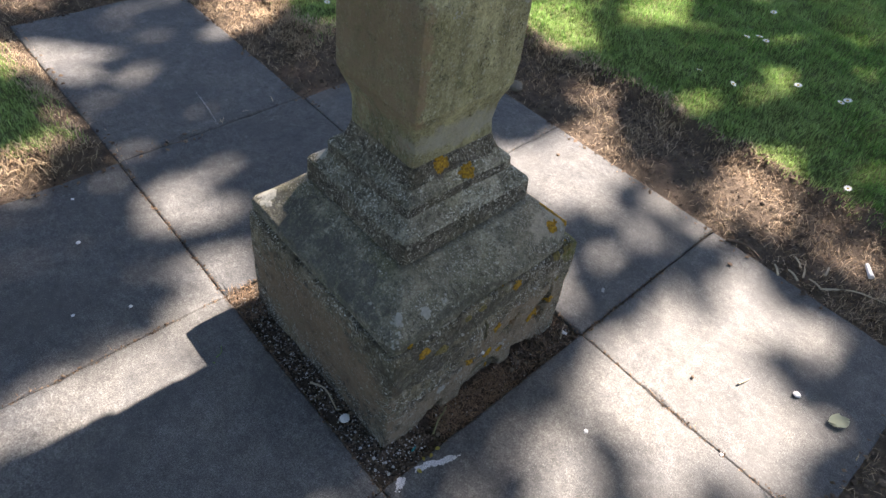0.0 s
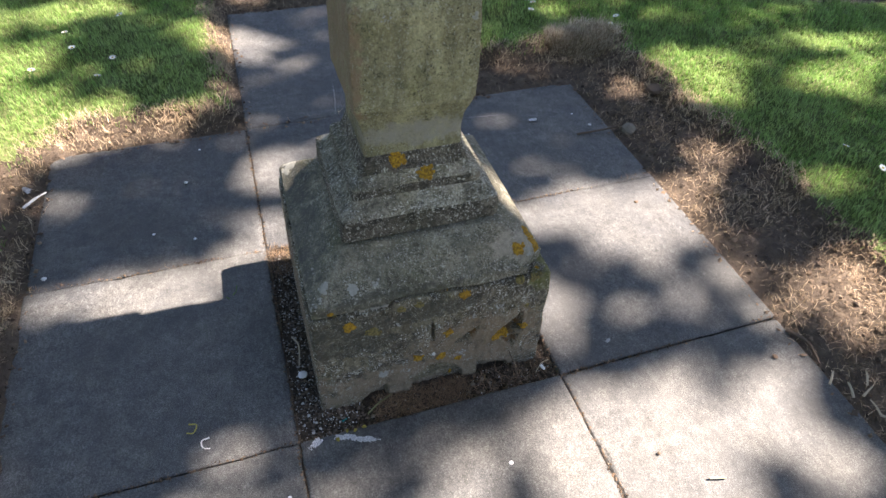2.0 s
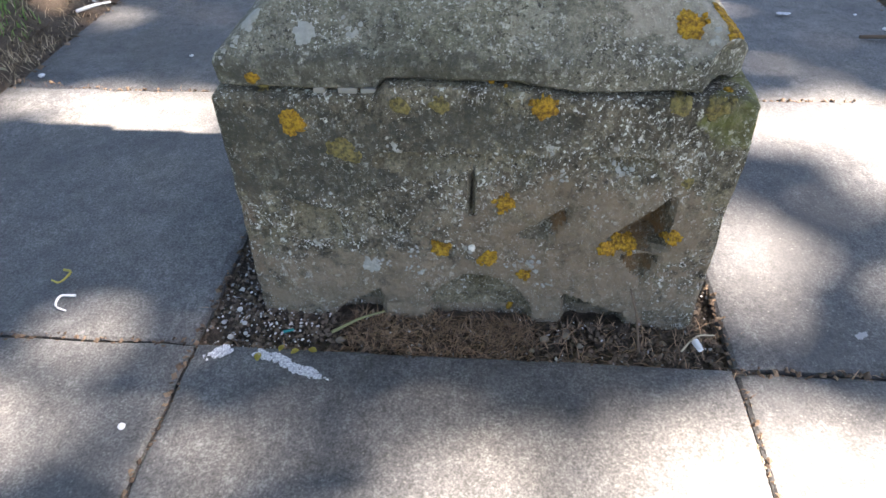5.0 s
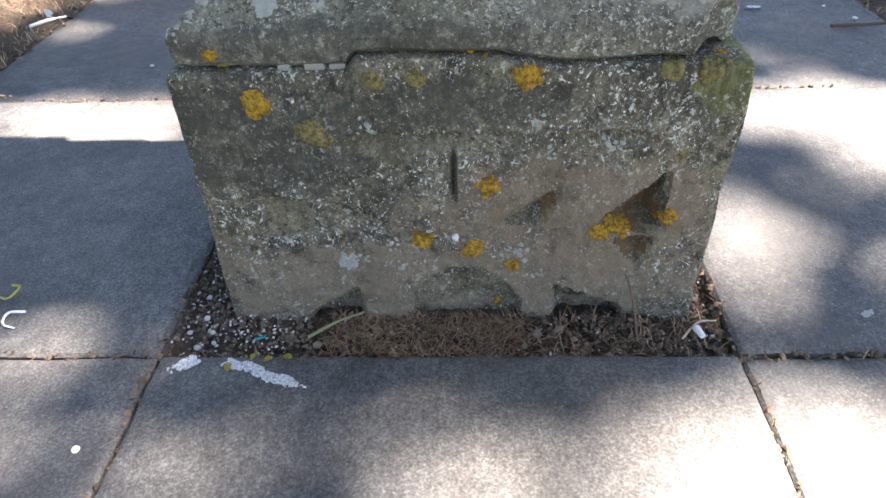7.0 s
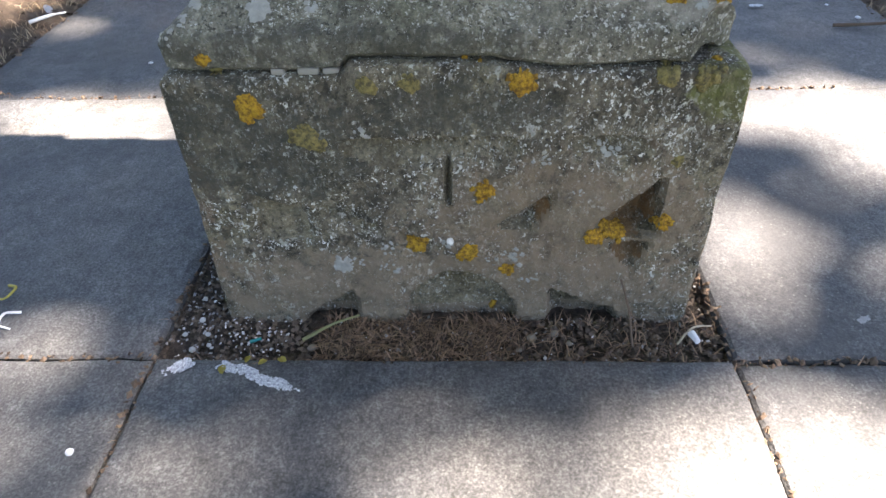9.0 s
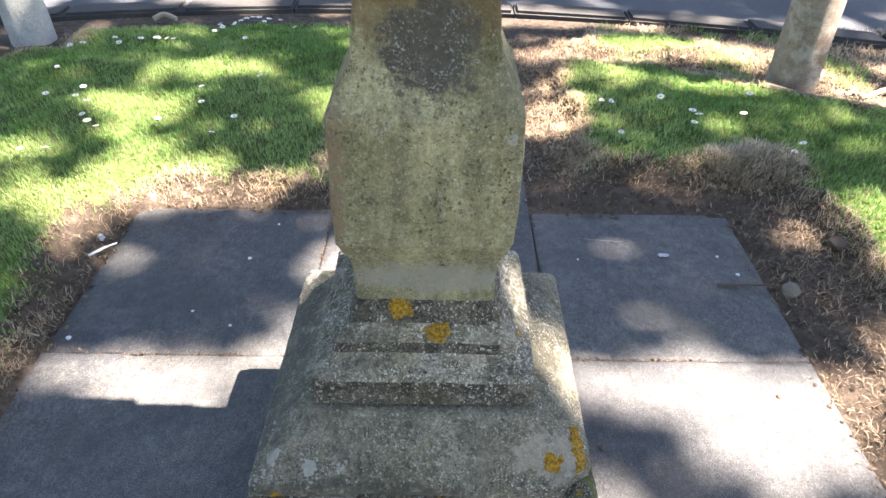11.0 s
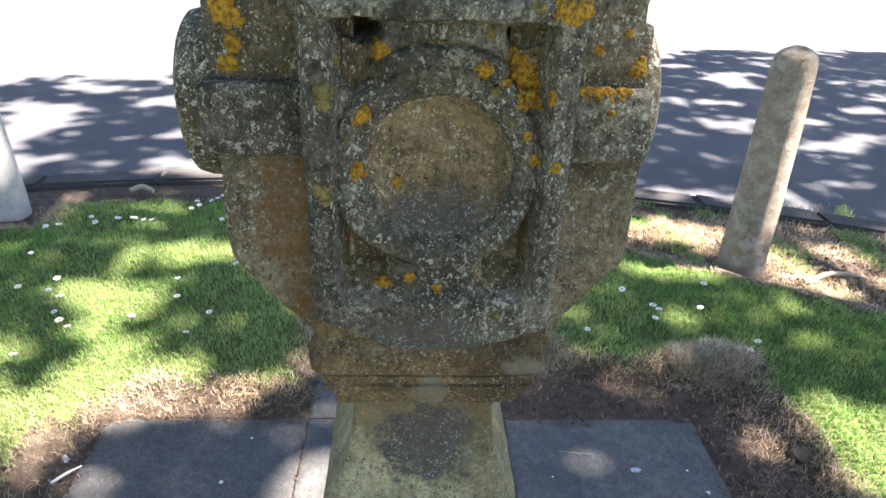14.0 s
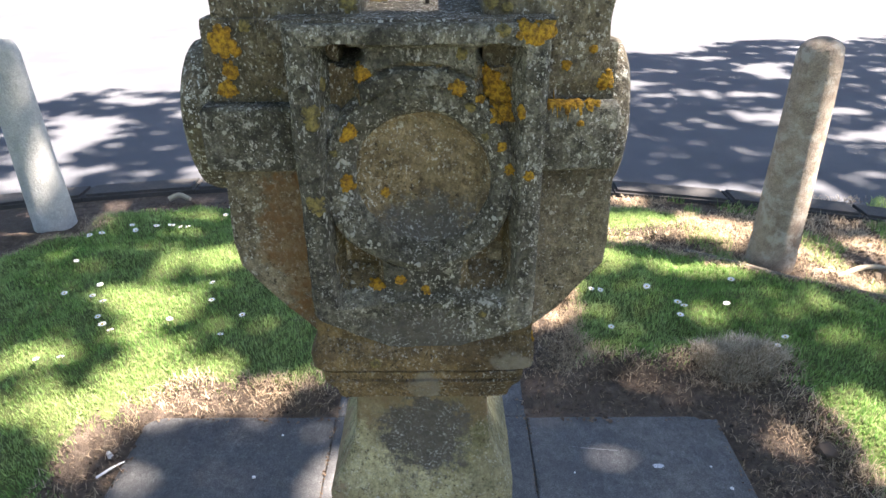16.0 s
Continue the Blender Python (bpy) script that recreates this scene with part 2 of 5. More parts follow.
k.bump((k.noise(110, 7, 0.75), 0.02))
DARK_SOIL = k.m

k = Mat("lawn_thatch", 1.0)
k.color(k.ramp(k.noise(60, 6, 0.7), (0.3, (0.07, 0.10, 0.03)), (0.7, (0.20, 0.24, 0.085))))
k.bump((k.noise(90, 6, 0.7), 0.02))
THATCH = k.m


def leafy(name, lo, hi, tip=None, through_light=0.4):
    q = Mat(name, 0.55)
    c = q.mix(q.island(), lo, hi)
    c = q.mix(q.ramp(q.noise(2.2, 3), (0.4, 0.0), (0.7, 0.55)), c, tip or hi)
    q.color(c)
    tl = q.node("ShaderNodeBsdfTranslucent")
    q.link(c, tl.inputs["Color"])
    mx = q.node("ShaderNodeMixShader")
    mx.inputs[0].default_value = through_light
    q.link(q.b.outputs[0], mx.inputs[1])
    q.link(tl.outputs[0], mx.inputs[2])
    q.link(mx.outputs[0], q.t.nodes["Material Output"].inputs["Surface"])
    return q.m


GRASS = leafy("grass", (0.10, 0.22, 0.045), (0.34, 0.54, 0.16), (0.56, 0.64, 0.28), 0.5)
STRAW = leafy("dry_grass", (0.30, 0.22, 0.14), (0.84, 0.70, 0.50), (0.62, 0.48, 0.33))
TAN = leafy("trodden_straw", (0.15, 0.10, 0.06), (0.74, 0.59, 0.41), (0.40, 0.28, 0.18))
BLEACHED = leafy("bleached_grass", (0.16, 0.125, 0.085), (0.88, 0.79, 0.62), (0.60, 0.50, 0.37))
LEAF = leafy("tree_leaf", (0.04, 0.09, 0.02), (0.09, 0.16, 0.04), None, 0.12)

k = Mat("asphalt", 0.9)
base = k.mix(k.ramp(k.noise(1.2, 4), (0.35, 0.0), (0.7, 1.0)), (0.074, 0.079, 0.092), (0.108, 0.113, 0.124))
base = k.mix(0.5, base, k.ramp(k.noise(160, 3, 0.8), (0.35, 0.15), (0.65, 0.95)), "OVERLAY")
k.color(base)
k.bump((k.noise(160, 3), 0.004))
ASPHALT = k.m

k = Mat("kerb_stone", 0.9)
k.color(k.mix(k.noise(40, 6, 0.7), (0.03, 0.03, 0.032), (0.10, 0.095, 0.09)))
k.bump((k.noise(90, 4), 0.004))
KERB = k.m

k = Mat("bollard_concrete", 0.95)
base = k.ramp(k.noise(18, 7, 0.7), (0.3, (0.19, 0.15, 0.115)), (0.7, (0.38, 0.32, 0.255)))
base = k.mix(k.ramp(k.noise(6, 4, 0.6, (1, 1, 0.25)), (0.5, 0.0), (0.68, 0.6)), base, (0.15, 0.10, 0.07))
base = k.mix(0.5, base, k.ramp(k.noise(230, 3, 0.8), (0.3, 0.2), (0.7, 0.95)), "OVERLAY")
base = k.mix(k.ramp(k.noise(13, 6, 0.75), (0.50, 0.0), (0.60, 0.7)), base, (0.46, 0.43, 0.37))
k.color(base)
k.bump((k.noise(70, 5, 0.7), 0.006), (k.noise(300, 3), 0.002))
BOLLARD = k.m

k = Mat("pale_bollard_concrete", 0.95)
base = k.ramp(k.noise(14, 7, 0.7), (0.3, (0.32, 0.325, 0.31)), (0.7, (0.50, 0.505, 0.485)))
k.color(k.mix(0.5, base, k.ramp(k.noise(230, 3, 0.8), (0.3, 0.2), (0.7, 0.95)), "OVERLAY"))
k.bump((k.noise(70, 5, 0.7), 0.006), (k.noise(300, 3), 0.002))
BOLLARD_PALE = k.m

k = Mat("bark", 0.95)
k.color(k.mix(k.noise(20, 6, 0.7, (1, 1, 0.2)), (0.05, 0.04, 0.03), (0.16, 0.13, 0.10)))
BARK = k.m


# ---- mesh helpers ----
def mesh_from(name, verts, faces, mat, smooth=False):
    me = bpy.data.meshes.new(name)
    me.from_pydata(verts, [], faces)
    me.materials.append(mat)
    if smooth:
        me.shade_smooth()
    me.update()
    return me


def under(ob, parent):
    if parent is not None:
        ob.parent = parent
    return ob


def part(name, bm, mat, parent, label="", smooth=False):
    """One mesh object from a bmesh, under a thing or a part."""
    bmesh.ops.recalc_face_normals(bm, faces=bm.faces)
    me = bpy.data.meshes.new(name)
    bm.to_mesh(me)
    bm.free()
    me.materials.append(mat)
    if smooth:
        me.shade_smooth()
        me.set_sharp_from_angle(angle=radians(34))
    return tagged(under(new(name, me), parent), label)


def empty(name, label, category, group="", kind=""):
    return tagged(new(name), label, category, group, kind)


def ring(hx, hy, r, n):
    """A rounded rectangle, 4 * n points, counter-clockwise from the front left."""
    pts = []
    sides = [((-hx, -hy), (hx, -hy)), ((hx, -hy), (hx, hy)), ((hx, hy), (-hx, hy)), ((-hx, hy), (-hx, -hy))]
    for (ax, ay), (bx, by) in sides:
        for i in range(n):
            u = i / n
            pts.append((ax + (bx - ax) * u, ay + (by - ay) * u))
    out = []
    for x, y in pts:
        dx, dy = max(0, abs(x) - (hx - r)), max(0, abs(y) - (hy - r))
        if dx and dy:
            f = r / max(r, math.hypot(dx, dy))
            x = math.copysign(hx - r + dx * f, x)
            y = math.copysign(hy - r + dy * f, y)
        out.append((x, y))
    return out


def loft(profile, n=16, step=0.015, wear=0.003, carve=None, r=0.006, chipping=3.5):
    """A square stone member: profile rows are z, centre x, centre y, half x, half y. Faces are fine enough to be worn and carved."""
    rows = []
    for a, b in zip(profile, profile[1:]):
        m = max(1, math.ceil(math.dist(a, b) / step))
        rows += [[p + (q - p) * i / m for p, q in zip(a, b)] for i in range(m)]
    rows.append(list(profile[-1]))
    bm = bmesh.new()
    caps = []
    for f in (0.0001, 0.34, 0.67):
        caps.append((rows[0][0], *rows[0][1:3], rows[0][3] * f, rows[0][4] * f))
    tops = [(rows[-1][0], *rows[-1][1:3], rows[-1][3] * f, rows[-1][4] * f) for f in (0.67, 0.34, 0.0001)]
    last = None
    for z, cx, cy, hx, hy in caps + rows + tops:
        vs = []
        for x, y in ring(hx, hy, min(r, hx * 0.3), n):
            p = Vector((cx + x, cy + y, z))
            w = noise.noise(p * 9) * 0.5 + noise.noise(p * 31) * 0.35 + noise.noise(p * 85) * 0.15
            out = Vector((x, y, 0)).normalized()
            corner = min(1.0, abs(x) / hx, abs(y) / hy) ** 6
            chip = max(0.0, noise.noise(p * 17 + Vector((5, 1, 2))) - 0.15) * corner
            p += out * (w * wear - chip * wear * chipping) + Vector((0, 0, noise.noise(p * 13) * wear * 0.6))
            if carve:
                p = carve(p, x, y, hx, hy)
            vs.append(bm.verts.new(p))
        if last:
            for i in range(len(vs)):
                j = (i + 1) % len(vs)
                bm.faces.new((last[i], last[j], vs[j], vs[i]))
        last = vs
    return bm


def prism(poly, y0, y1, bevel=0.006, seg=2, wear=0.0):
    """A polygon in x and z, given thickness along y, its edges rounded."""
    bm = bmesh.new()
    f = bm.faces.new([bm.verts.new((x, y0, z)) for x, z in poly])
    got = bmesh.ops.extrude_face_region(bm, geom=[f])
    bmesh.ops.translate(bm, verts=[g for g in got["geom"] if isinstance(g, bmesh.types.BMVert)], vec=(0, y1 - y0, 0))
    bmesh.ops.recalc_face_normals(bm, faces=bm.faces)
    if bevel:
        bmesh.ops.bevel(bm, geom=list(bm.edges), offset=bevel, segments=seg, affect="EDGES", profile=0.6, clamp_overlap=True)
    if wear:
        bmesh.ops.triangulate(bm, faces=bm.faces)
        for _ in range(4):
            long = [e for e in bm.edges if e.calc_length() > 0.022]
            if long:
                bmesh.ops.subdivide_edges(bm, edges=long, cuts=1)
                bmesh.ops.triangulate(bm, faces=bm.faces)
        for vert in bm.verts:
            p = vert.co
            vert.co += Vector((noise.noise(p * 23), noise.noise(p * 23 + Vector((9, 0, 0))), noise.noise(p * 23 + Vector((0, 9, 0))))) * wear
    return bm


def box(x0, x1, y0, y1, z0, z1, bevel=0.004, seg=2, wear=0.0):
    return prism([(x0, z0), (x1, z0), (x1, z1), (x0, z1)], y0, y1, bevel, seg, wear)


def tube(points, radii, sides=10, rough=0.0):
    """A tapered round bar along points."""
    bm = bmesh.new()
    last = None
    for i, (p, rad) in enumerate(zip(points, radii)):
        p = Vector(p)
        d = (Vector(points[min(i + 1, len(points) - 1)]) - Vector(points[max(i - 1, 0)])).normalized()
        a = d.orthogonal().normalized() if abs(d.z) < 0.9 else Vector((1, 0, 0)).cross(d).normalized()
        b = d.cross(a)
        vs = []
        for s in range(sides):
            th = 2 * math.pi * s / sides
            q = p + (a * math.cos(th) + b * math.sin(th)) * rad
            vs.append(bm.verts.new(q + (q - p) * rough * noise.noise(q * 14)))
        if last:
            for s in range(sides):
                bm.faces.new((last[s], last[(s + 1) % sides], vs[(s + 1) % sides], vs[s]))
        else:
            bm.faces.new(vs)
        last = vs
    bm.faces.new(last)
    return bm


# ---- plan: heights and borders of the ground ----
H = 0.305


def wob(x, y, s=6.0, a=0.05):
    return a * noise.noise(Vector((x * s, y * s, 3.7))) + 0.5 * a * noise.noise(Vector((x * s * 3, y * s * 3, 8.1)))


def kerb_y(x):
    return 2.80 - 0.06 * x - 0.07 * x * x if abs(x) < 3.2 else 2.80 - 0.06 * x - 0.07 * 10.24 - 0.448 * (abs(x) - 3.2)


def lawn_depth(x, y):
    """How far a point lies inside the lawns; below zero it is bare soil."""
    w = wob(x, y)
    left = min(-0.36 - x + 0.25 * max(0, y - 1.9), max(y - 1.03, -1.06 + min(0.1, 0.2 * max(0, 0.75 - y)) - x, (y - x - 1.84) * 0.707), kerb_y(x) - 0.3 - y, (x + 1.72) * 0.8 + max(0, 2.15 - y))
    right = min(x - 0.53, max(y - 1.12, x - 1.27 + 0.07 * min(1, max(0, (y - 0.4) / 0.3)) - 0.05 * max(0, -y)), 2.02 - 0.58 * max(0, x - 0.95) - y)
    patch = 0.16 - math.hypot((x - 1.02) / 2.0, y - 2.3)
    return max(left, right, patch) + w


def slab_depth(x, y):
    """How far a point lies outside the paving."""
    a = max(abs(x) - 0.915, abs(y) - 0.915)
    b = max(abs(x) - 0.305, abs(y - 1.37) - 0.465)
    return min(a, b)


def ground_z(x, y):
    d = lawn_depth(x, y)
    s = slab_depth(x, y)
    soil = -0.012 + 0.02 * min(1, max(0, s) / 0.12) + 0.018 * noise.noise(Vector((x * 9, y * 9, 1))) * min(1, max(0, s) / 0.05 + 0.15)
    soil += 0.012 * noise.noise(Vector((x * 26, y * 26, 4))) * min(1, max(0, s) / 0.05)
    if s < 0.0:
        soil = -0.006 - 0.006 * min(1, -s / 0.04) + 0.004 * noise.noise(Vector((x * 40, y * 40, 4)))
        if x > 0.33 and y > 0.5 and s + 0.02 * noise.noise(Vector((x * 9, y * 9, 12))) + 0.22 * max(0, x + y - 1.70) > 0.012:
            soil = 0.006 + 0.006 * noise.noise(Vector((x * 22, y * 22, 14)))
        if abs(x) < 0.3 and abs(y) < 0.3:
            soil = -0.016 + 0.008 * noise.noise(Vector((x * 30, y * 30, 4)))
    lawn = (0.038 + 0.02 * noise.noise(Vector((x * 4, y * 4, 6)))) * min(1, max(0, d + 0.05) / 0.055) + 0.03 * min(1, max(0, d) / 0.5)
    z = soil + lawn + 0.024 * math.exp(-((x - 1.07) / 0.13) ** 2 - ((y - 1.15) / 0.075) ** 2)
    ky = kerb_y(x)
    if y > ky - 0.45:
        u = min(1, (y - ky + 0.45) / 0.4)
        z = z * (1 - u) + -0.005 * u
    return z


# ---- ground, road, kerb ----
def ground_mesh():
    xs = np.concatenate([[-400, -120, -40, -14, -7], np.arange(-3.6, 4.2, 0.03), [7, 14, 40, 120, 400]])
    ys = np.concatenate([[-400, -120, -40, -14, -5], np.arange(-2.0, 3.4, 0.03)])
    verts, faces = [], []
    for y in ys:
        for x in xs:
            fine = -3.7 < x < 4.3 and y > -2.1
            yy = min(y, kerb_y(x) - 0.02)
            verts.append((x, yy, ground_z(x, yy) if fine else -0.01))
    n = len(xs)
    for j in range(len(ys) - 1):
        for i in range(n - 1):
            a = j * n + i
            if ys[j] > kerb_y(xs[i]) and ys[j] > kerb_y(xs[i + 1]):
                continue
            faces.append((a, a + 1, a + n + 1, a + n))
    me = mesh_from("ground", verts, faces, SOIL, True)
    me.materials.append(THATCH)
    me.materials.append(DARK_SOIL)
    for p in me.polygons:
        c = p.center
        if lawn_depth(c.x, c.y) > 0.03:
            p.material_index = 1
        if abs(c.x) < 0.31 and abs(c.y) < 0.31:
            p.material_index = 2
    return new("ground", me)


ground = tagged(ground_mesh(), "bare dry brown soil with lawn thatch around the paving", "ground", kind="structure")


def strip(name, lo, hi, z0, z1, xs, mat):
    """A sheet between two curves of x."""
    verts, faces = [], []
    for x in xs:
        verts += [(x, lo(x), z0), (x, hi(x), z1)]
    for i in range(len(xs) - 1):
        a = 2 * i
        faces.append((a, a + 2, a + 3, a + 1))
    return new(name, mesh_from(name, verts, faces, mat))


ROADX = [-400, -60, -20, -10, -6] + [i * 0.25 for i in range(-16, 20)] + [6, 10, 20, 60, 400]
road = tagged(strip("road", lambda x: kerb_y(x) + 0.02, lambda x: 900.0, -0.10, -0.10, ROADX, ASPHALT),
              "wide grey asphalt road dappled by tree shade", "road", kind="structure")

kerb = empty("kerb", "curved dark stone kerb along the road edge", "kerb", kind="structure")
x = -4.4
while x < 4.6:
    x1 = x + 0.60
    poly = [(x + 0.004, kerb_y(x)), (x1 - 0.004, kerb_y(x1)), (x1 - 0.004, kerb_y(x1) + 0.165), (x + 0.004, kerb_y(x) + 0.165)]
    bm = bmesh.new()
    f = bm.faces.new([bm.verts.new((a, b, -0.14)) for a, b in poly])
    got = bmesh.ops.extrude_face_region(bm, geom=[f])
    up = random.uniform(-0.004, 0.004)
    bmesh.ops.translate(bm, verts=[g for g in got["geom"] if isinstance(g, bmesh.types.BMVert)], vec=(0, 0, 0.168 + up))
    bmesh.ops.recalc_face_normals(bm, faces=bm.faces)
    bmesh.ops.bevel(bm, geom=[e for e in bm.edges if min(q.co.z for q in e.verts) > 0], offset=0.015, segments=2, affect="EDGES")
    part("kerb_stone", bm, KERB, kerb)
    x = x1

gutter = tagged(strip("gutter", lambda x: kerb_y(x) + 0.165, lambda x: kerb_y(x) + 0.45, -0.094, -0.096, ROADX[4:-4], SLAB), "pale concrete channel beside the kerb", "gutter", kind="structure")

# ---- paving ----
paving = empty("pavement", "square concrete flagstones laid three by three with a path", "pavement", kind="structure")


def slab(x0, x1, y0, y1, tilt=0.003):
    g = 0.0006
    x0, x1, y0, y1 = x0 + g + random.uniform(0, 0.0014), x1 - g - random.uniform(0, 0.0014), y0 + g + random.uniform(0, 0.0014), y1 - g - random.uniform(0, 0.0014)
    n = 16
    bm = bmesh.new()
    tx, ty, off = random.uniform(-tilt, tilt), random.uniform(-tilt, tilt), random.uniform(-0.003, 0.001)
    us = [0.0, 0.006, 0.02] + [i / n for i in range(1, n)] + [0.98, 0.994, 1.0]
    top = []
    for v in us:
        row = []
        for u in us:
            px, py = x0 + (x1 - x0) * u, y0 + (y1 - y0) * v
            edge = min(u, v, 1 - u, 1 - v)
            z = off + tx * (u - 0.5) + ty * (v - 0.5) - (0.004 if edge == 0 else 0.001 if edge < 0.01 else 0)
            if edge < 0.01:
                wobx = 0.0025 * noise.noise(Vector((px * 30, py * 30, 2)))
                px, py = px + wobx, py + wobx
                z -= max(0, noise.noise(Vector((px * 22, py * 22, 7))) - 0.2) * 0.012
            row.append(bm.verts.new((px, py, z)))
        top.append(row)
    m = len(us)
    for j in range(m - 1):
        for i in range(m - 1):
            bm.faces.new((top[j][i], top[j][i + 1], top[j + 1][i + 1], top[j + 1][i]))
    rim = [e for e in bm.edges if e.is_boundary]
    got = bmesh.ops.extrude_edge_only(bm, edges=rim)
    bmesh.ops.translate(bm, verts=[q for q in got["geom"] if isinstance(q, bmesh.types.BMVert)], vec=(0, 0, -0.045))
    part("paving_slab", bm, SLAB, paving)


GRID = [-0.915, -H, H, 0.915]
for j in range(3):
    for i in range(3):
        if i == 1 and j == 1:
            continue
        slab(GRID[i], GRID[i + 1], GRID[j], GRID[j + 1])
slab(-H, H, 0.915, 1.83)

# ---- the stone sundial ----
dial = empty("sundial", "weathered sandstone pedestal sundial with lichen, set in the paving", "sundial")


def cx(z):
    return 0.011 + 0.013 * z


CY = 0.010


def prof(*rows, shift=0.0):
    return [(z, cx(z) + shift, cy, hx, hy) for z, cy, hx, hy in rows]


def soft(d, w=0.008):
    return min(1.0, max(0.0, d / w))


def facet(X, Z, *corners):
    """Distance inside a convex polygon of the front face, below zero outside."""
    best = 9.0
    n = len(corners)
    turn = sum(corners[i][0] * corners[(i + 1) % n][1] - corners[(i + 1) % n][0] * corners[i][1] for i in range(n))
    for i in range(n):
        (ax, az), (bx, bz) = corners[i], corners[(i + 1) % n]
        cross = ((bx - ax) * (Z - az) - (bz - az) * (X - ax)) / math.hypot(bx - ax, bz - az)
        best = min(best, cross if turn > 0 else -cross)
    return best


def block_carve(p, x, y, hx, hy):
    """The worn benchmark carving and breaks on the front of the base block."""
    if y > -hy * 0.985:
        if p.z > 0.27 and y < 0:
            p = p + Vector((0, 0, joint_rise(p.x) * 0.9))
        return p
    p = p + Vector((0, 0, joint_rise(p.x) * 0.9 * soft(p.z - 0.24, 0.035)))
    wave = 0.004 * noise.noise(Vector((p.x * 24, 1.3, p.z * 24)))
    X, Z = p.x + wave, p.z + wave
    d = 0.0
    # sunk bar with its upright stroke
    for x0, x1, z0, z1, deep in ((-0.087, 0.081, 0.190, 0.2215, 0.0085), (0.116, 0.199, 0.194, 0.2205, 0.0085)):
        d = max(d, deep * soft(min(X - x0, x1 - X), 0.014) * soft(z1 - Z, 0.003) * soft(Z - z0, 0.024))
    d = max(d, 0.0075 * soft(0.0035 - abs(p.x - 0.0115), 0.0025) * soft(min(0.223 - Z, Z - 0.148), 0.004))
    d -= 0.003 * soft(0.0035 - abs(p.x - 0.0035), 0.003) * soft(min(0.205 - Z, Z - 0.15), 0.01)
    # arms of the arrow, worn soft
    d = max(d, 0.008 * soft(facet(X, Z, (-0.135, 0.160), (-0.004, 0.100), (-0.006, 0.091), (-0.112, 0.128)), 0.012))
    d = max(d, 0.012 * soft(facet(X, Z, (0.034, 0.108), (0.118, 0.166), (0.113, 0.138), (0.095, 0.106)), 0.014) * (0.35 + 0.65 * soft(X - 0.06, 0.04)))
    # sunk triangles, deepest along the steep side
    d = max(d, 0.024 * soft(facet(X, Z, (0.150, 0.119), (0.219, 0.180), (0.221, 0.105), (0.160, 0.103)), 0.012) * (0.3 + 0.7 * soft(X - 0.155, 0.045)))
    d = max(d, 0.013 * soft(facet(X, Z, (0.170, 0.1005), (0.218, 0.0995), (0.204, 0.050)), 0.011))
    d = max(d, 0.0075 * soft(facet(X, Z, (-0.186, 0.162), (-0.130, 0.150), (-0.122, 0.098), (-0.194, 0.099)), 0.012) * soft(Z - 0.096, 0.004))
    # tool marks along the upper border
    if 0.226 < Z < 0.275:
        d += 0.0010 * max(0, math.sin(X * 560 + 4 * noise.noise(p * 26))) * soft(X - 0.02, 0.1)
    # hollow arch at the foot and a slanting break on each side of it
    d = max(d, 0.0085 * soft(0.0625 - math.hypot(X - 0.0225, (Z + 0.004)), 0.005))
    d = max(d, 0.011 * soft(facet(X, Z, (-0.160, -0.03), (-0.152, -0.006), (-0.096, 0.034), (-0.088, -0.03)), 0.006))
    d = max(d, 0.013 * soft(facet(X, Z, (0.117, 0.037), (0.121, -0.03), (0.200, -0.03), (0.192, 0.004)), 0.007))
    # pitting
    d += 0.0022 * max(0, noise.noise(p * 70)) + 0.004 * max(0, noise.noise(p * 20) - 0.15) + 0.0015 * noise.noise(p * 150)
    return p + Vector((0, d * 1.6, 0))


def joint_rise(x):
    """The bed joint runs higher over the middle of the front."""
    return 0.010 * soft(x + 0.078, 0.006) * (1 - soft(x - 0.05, 0.06))


def lip_carve(p, x, y, hx, hy):
    """The broken corner and edge of the weathering course."""
    c = Vector((cx(0.3) + 0.245, CY - 0.24, 0.30))
    d = max(0.0, 0.045 - (p - c).length)
    p = p + Vector((-0.6, 0.6, 0.5)) * d
    if p.z < 0.318 and y < -hy * 0.9:
        lift = joint_rise(p.x) + 0.003 * max(0, noise.noise(Vector((p.x * 13, 2, 5)))) + 0.0015 * noise.noise(Vector((p.x * 70, 4, 5)))
        low = 1 - soft(p.z - 0.290, 0.02)
        p = p + Vector((0, 0.002 * low * (1 if p.x < -0.08 else 0.4), lift * low))
    return p


